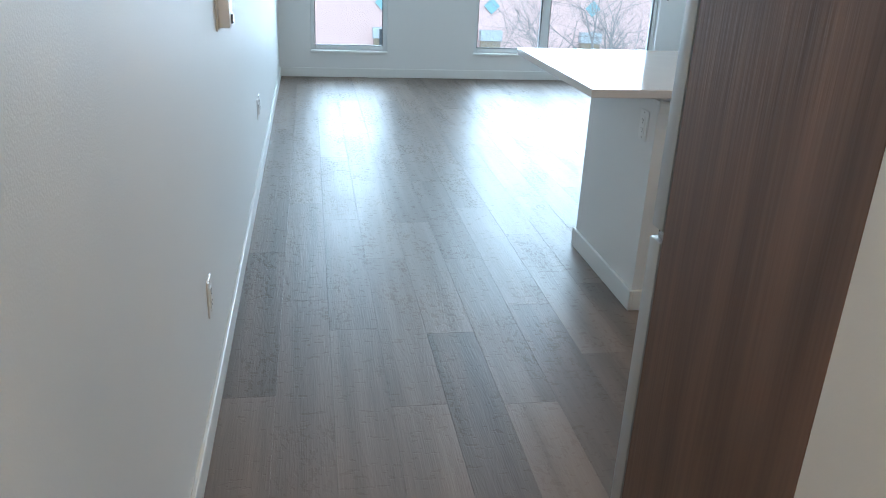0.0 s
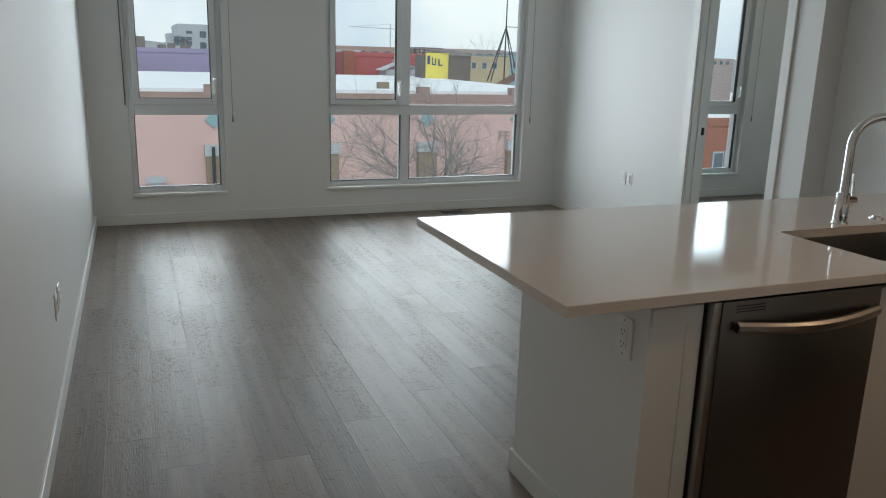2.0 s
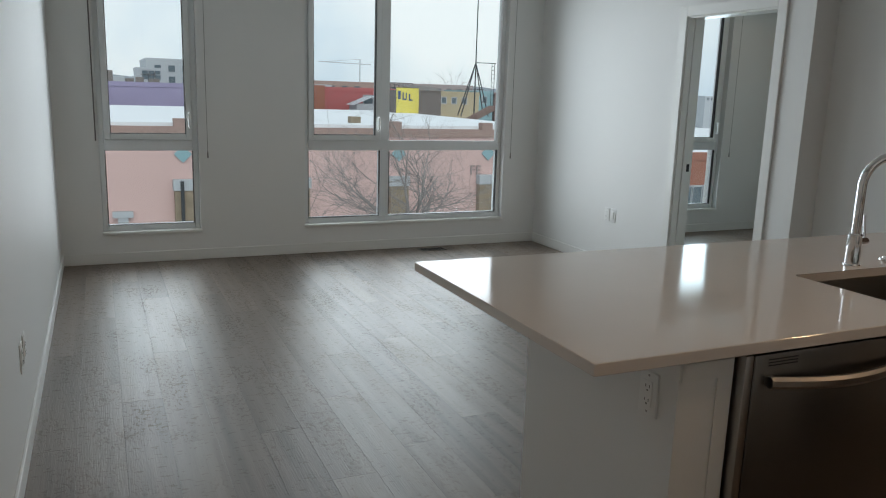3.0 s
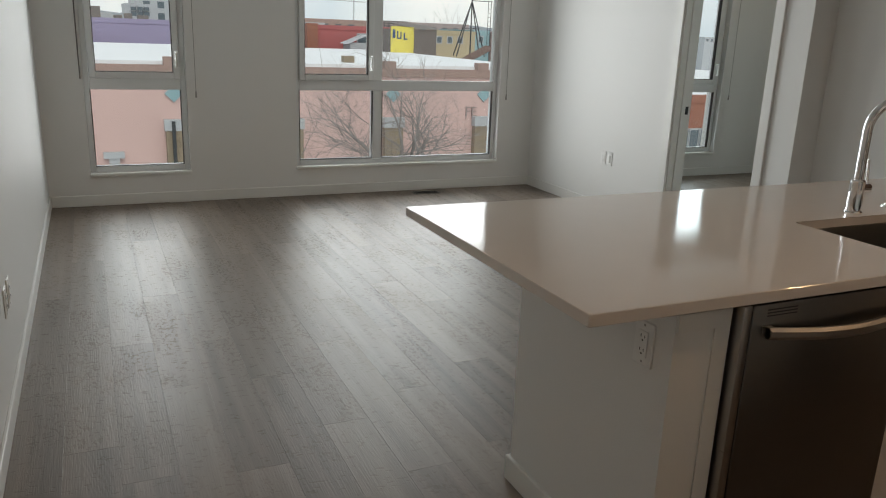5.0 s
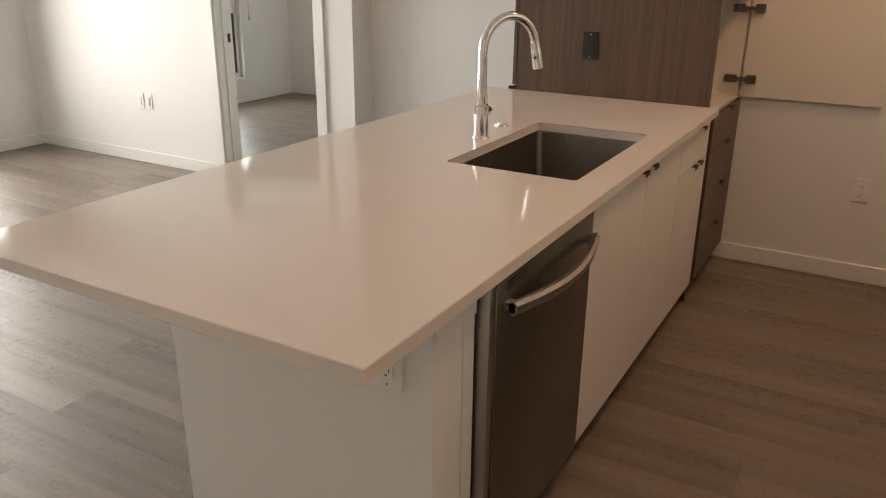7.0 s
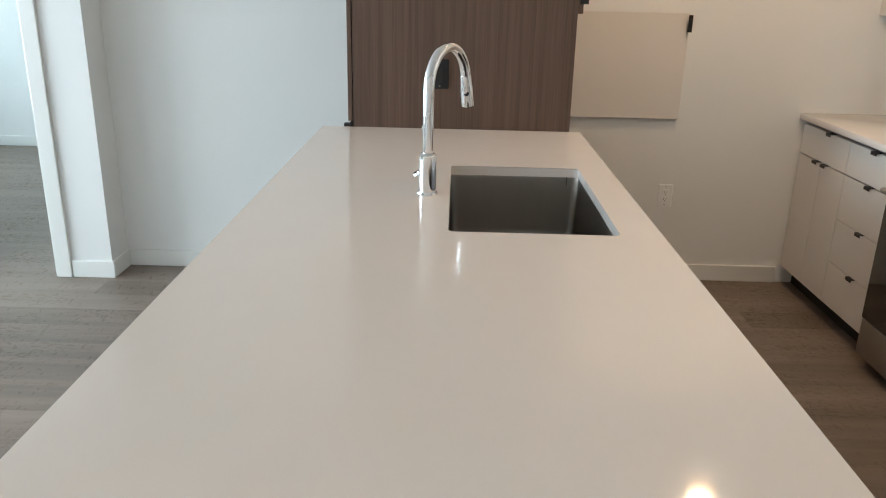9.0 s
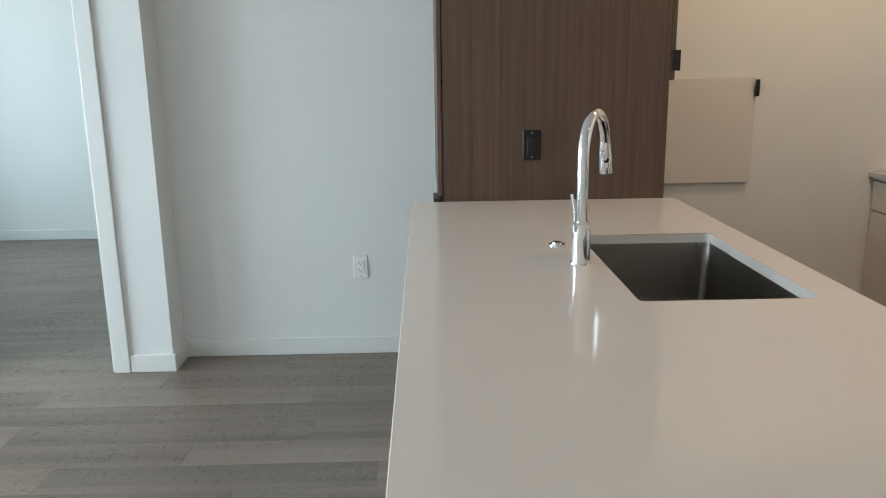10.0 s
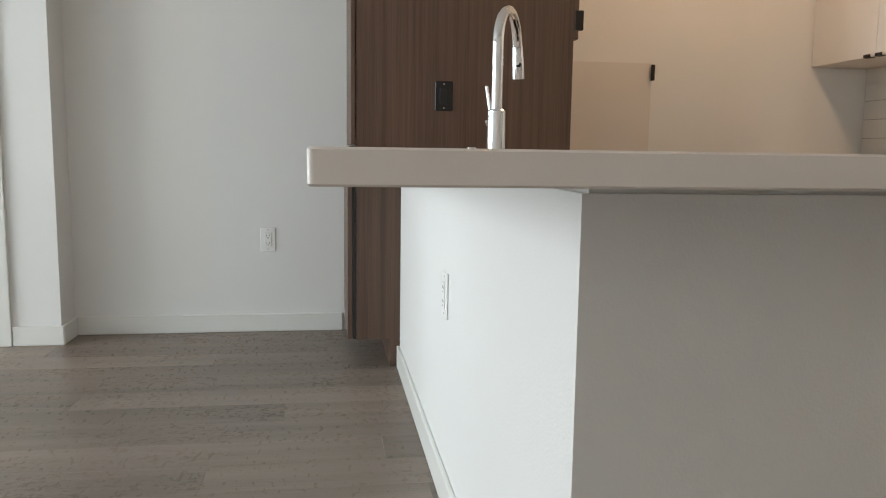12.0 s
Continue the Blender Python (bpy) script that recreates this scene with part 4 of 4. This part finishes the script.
def tree(name, base, trunk, limbs, seed, label, depth=5, spread=0.55, r=0.16):
    """A bare winter tree: a tapered trunk, forking limbs and fine twigs."""
    rg2 = random.Random(seed)
    t = thing(name, base, label, "tree", "bare trees")
    verts, faces = [], []

    def limb(a, b, r0, r1, seg):
        d = (b - a).normalized()
        u = d.orthogonal().normalized()
        v = d.cross(u)
        k = len(verts)
        for p, rr in ((a, r0), (b, r1)):
            for j in range(seg):
                ang = 2 * math.pi * j / seg
                verts.append(p + (u * math.cos(ang) + v * math.sin(ang)) * rr)
        for j in range(seg):
            faces.append((k + j, k + (j + 1) % seg, k + seg + (j + 1) % seg, k + seg + j))

    def grow(p, d, length, rad, level):
        steps = 3 if level > 1 else 2
        q = p
        for s in range(steps):
            d = (d + Vector((rg2.gauss(0, 0.13), rg2.gauss(0, 0.13), rg2.gauss(0.03, 0.1)))).normalized()
            e2 = q + d * length / steps
            r1 = rad * (1 - 0.35 * (s + 1) / steps)
            limb(q, e2, rad * (1 - 0.35 * s / steps), r1, 6 if level > 3 else 4 if level > 1 else 3)
            q = e2
            if level > 0 and s < steps - 1 and rg2.random() < 0.9:
                side = (d + Vector((rg2.gauss(0, 1), rg2.gauss(0, 1), rg2.gauss(0.1, 0.5))) * 0.8).normalized()
                grow(q, side, (limbs if level == depth else length) * rg2.uniform(0.55, 0.8), r1 * 0.66, level - 1)
        if level > 0:
            for _ in range(7 if level == depth else 3 if level < 3 else 2):
                side = (d + Vector((rg2.gauss(0, 1), rg2.gauss(0, 1), rg2.gauss(0.0, 0.6))) * spread).normalized()
                grow(q, side, (limbs if level == depth else length) * rg2.uniform(0.68, 0.9), r1 * 0.70, level - 1)
    grow(Vector(base), Vector((0, 0, 1)), trunk, r, depth)
    me = bpy.data.meshes.new("branches")
    me.from_pydata([tuple(p) for p in verts], [], faces)
    me.materials.append(BARK)
    hang(new("branches", me), t)


tree("bare_tree", (12.0, 24.0, GZ), 7.4, 2.2, 11, "bare winter tree with a dusting of snow", depth=5, spread=0.85, r=0.14)
for i, (x, y) in enumerate(((62, 95), (72, 110), (84, 120), (58, 130))):
    tree("far_tree", (x, y, GZ), 6, 4.5, 20 + i, "bare tree among far houses", depth=4, r=0.3)

# band of woods and hills at the horizon, haze put into its grey-blue colour
bm = bmesh.new()
rng = random.Random(9)
prev = None
N = 160
for i in range(N + 1):
    x = -700 + 1900 * i / N
    z = 5 + 4 * noise.noise((x * 0.012, 0, 0)) + 3 * noise.noise((x * 0.06, 3, 0)) + rng.uniform(0, 1.2)
    row = [bm.verts.new((x, 620, GZ)), bm.verts.new((x, 620, z)), bm.verts.new((x, 640, z)), bm.verts.new((x, 640, GZ))]
    if prev:
        for j in range(3):
            bm.faces.new((prev[j], row[j], row[j + 1], prev[j + 1]))
    prev = row
tagged(mk("backdrop", bm, plain("haze_coloured_woods", (0.30, 0.33, 0.36), 1.0)), kind="structure")

# ---- floor planks and tiles ----
PW, PL, GAP = 0.182, 1.22, 0.0003


def piece_mesh(name, w, l, t, material, ease=0.0003):
    bm = bmesh.new()
    lo = [bm.verts.new((sx * w / 2, sy * l / 2, -t)) for sx, sy in ((-1, -1), (1, -1), (1, 1), (-1, 1))]
    mid = [bm.verts.new((sx * w / 2, sy * l / 2, -ease)) for sx, sy in ((-1, -1), (1, -1), (1, 1), (-1, 1))]
    hi = [bm.verts.new((sx * (w / 2 - ease), sy * (l / 2 - ease), 0)) for sx, sy in ((-1, -1), (1, -1), (1, 1), (-1, 1))]
    for a, b in ((lo, mid), (mid, hi)):
        for j in range(4):
            bm.faces.new((a[j], a[(j + 1) % 4], b[(j + 1) % 4], b[j]))
    bm.faces.new(hi)
    me = bpy.data.meshes.new(name)
    bm.to_mesh(me)
    bm.free()
    me.materials.append(material)
    return me


rng = random.Random(2)
shapes = {}
far = []
for c in range(int((XB - XW) / PW) + 1):
    x0 = XW + c * PW
    x1 = min(x0 + PW, XB)
    off = (c * 0.43 + rng.uniform(-0.12, 0.12)) % 1.0 * PL
    y = YS - off
    ymin = YS if x0 < 2.0 else (YK if x0 < XK else YB)
    while y < YN:
        a, b = max(y, ymin), min(y + PL, YN)
        y += PL
        if b - a < 0.03:
            continue
        if x1 < XK and a > 0.2 or (x0 < 2.0):
            key = (round(x1 - x0, 3), round(b - a, 3))
            if key not in shapes:
                shapes[key] = piece_mesh("plank", x1 - x0 - GAP, b - a - GAP, 0.009, PLANK)
            ob = new("plank", shapes[key])
            ob.matrix_basis = Matrix.Translation(((x0 + x1) / 2, (a + b) / 2, 0))
            ob.parent = floor
        else:
            far.append((x0 + GAP / 2, x1 - GAP / 2, a + GAP / 2, b - GAP / 2, -0.009, 0))
fp = boxes("far_planks", far, PLANK)
fp.parent = floor
tagged(fp, kind="stuff")

tile = piece_mesh("tile", 0.198, 0.098, 0.006, TILE)
for r in range(5):
    z0 = 0.914 + r * 0.1
    for c in range(14):
        x = XK - 0.10 - c * 0.2 - 0.001
        if x < 3.0 or z0 + 0.1 > 1.45:
            continue
        ob = new("tile", tile)
        ob.matrix_basis = Matrix.Translation((x, YK + 0.011, z0 + 0.05 - (0.015 if r == 4 else 0))) @ Euler((radians(-90), 0, 0)).to_matrix().to_4x4()
        ob.parent = bs
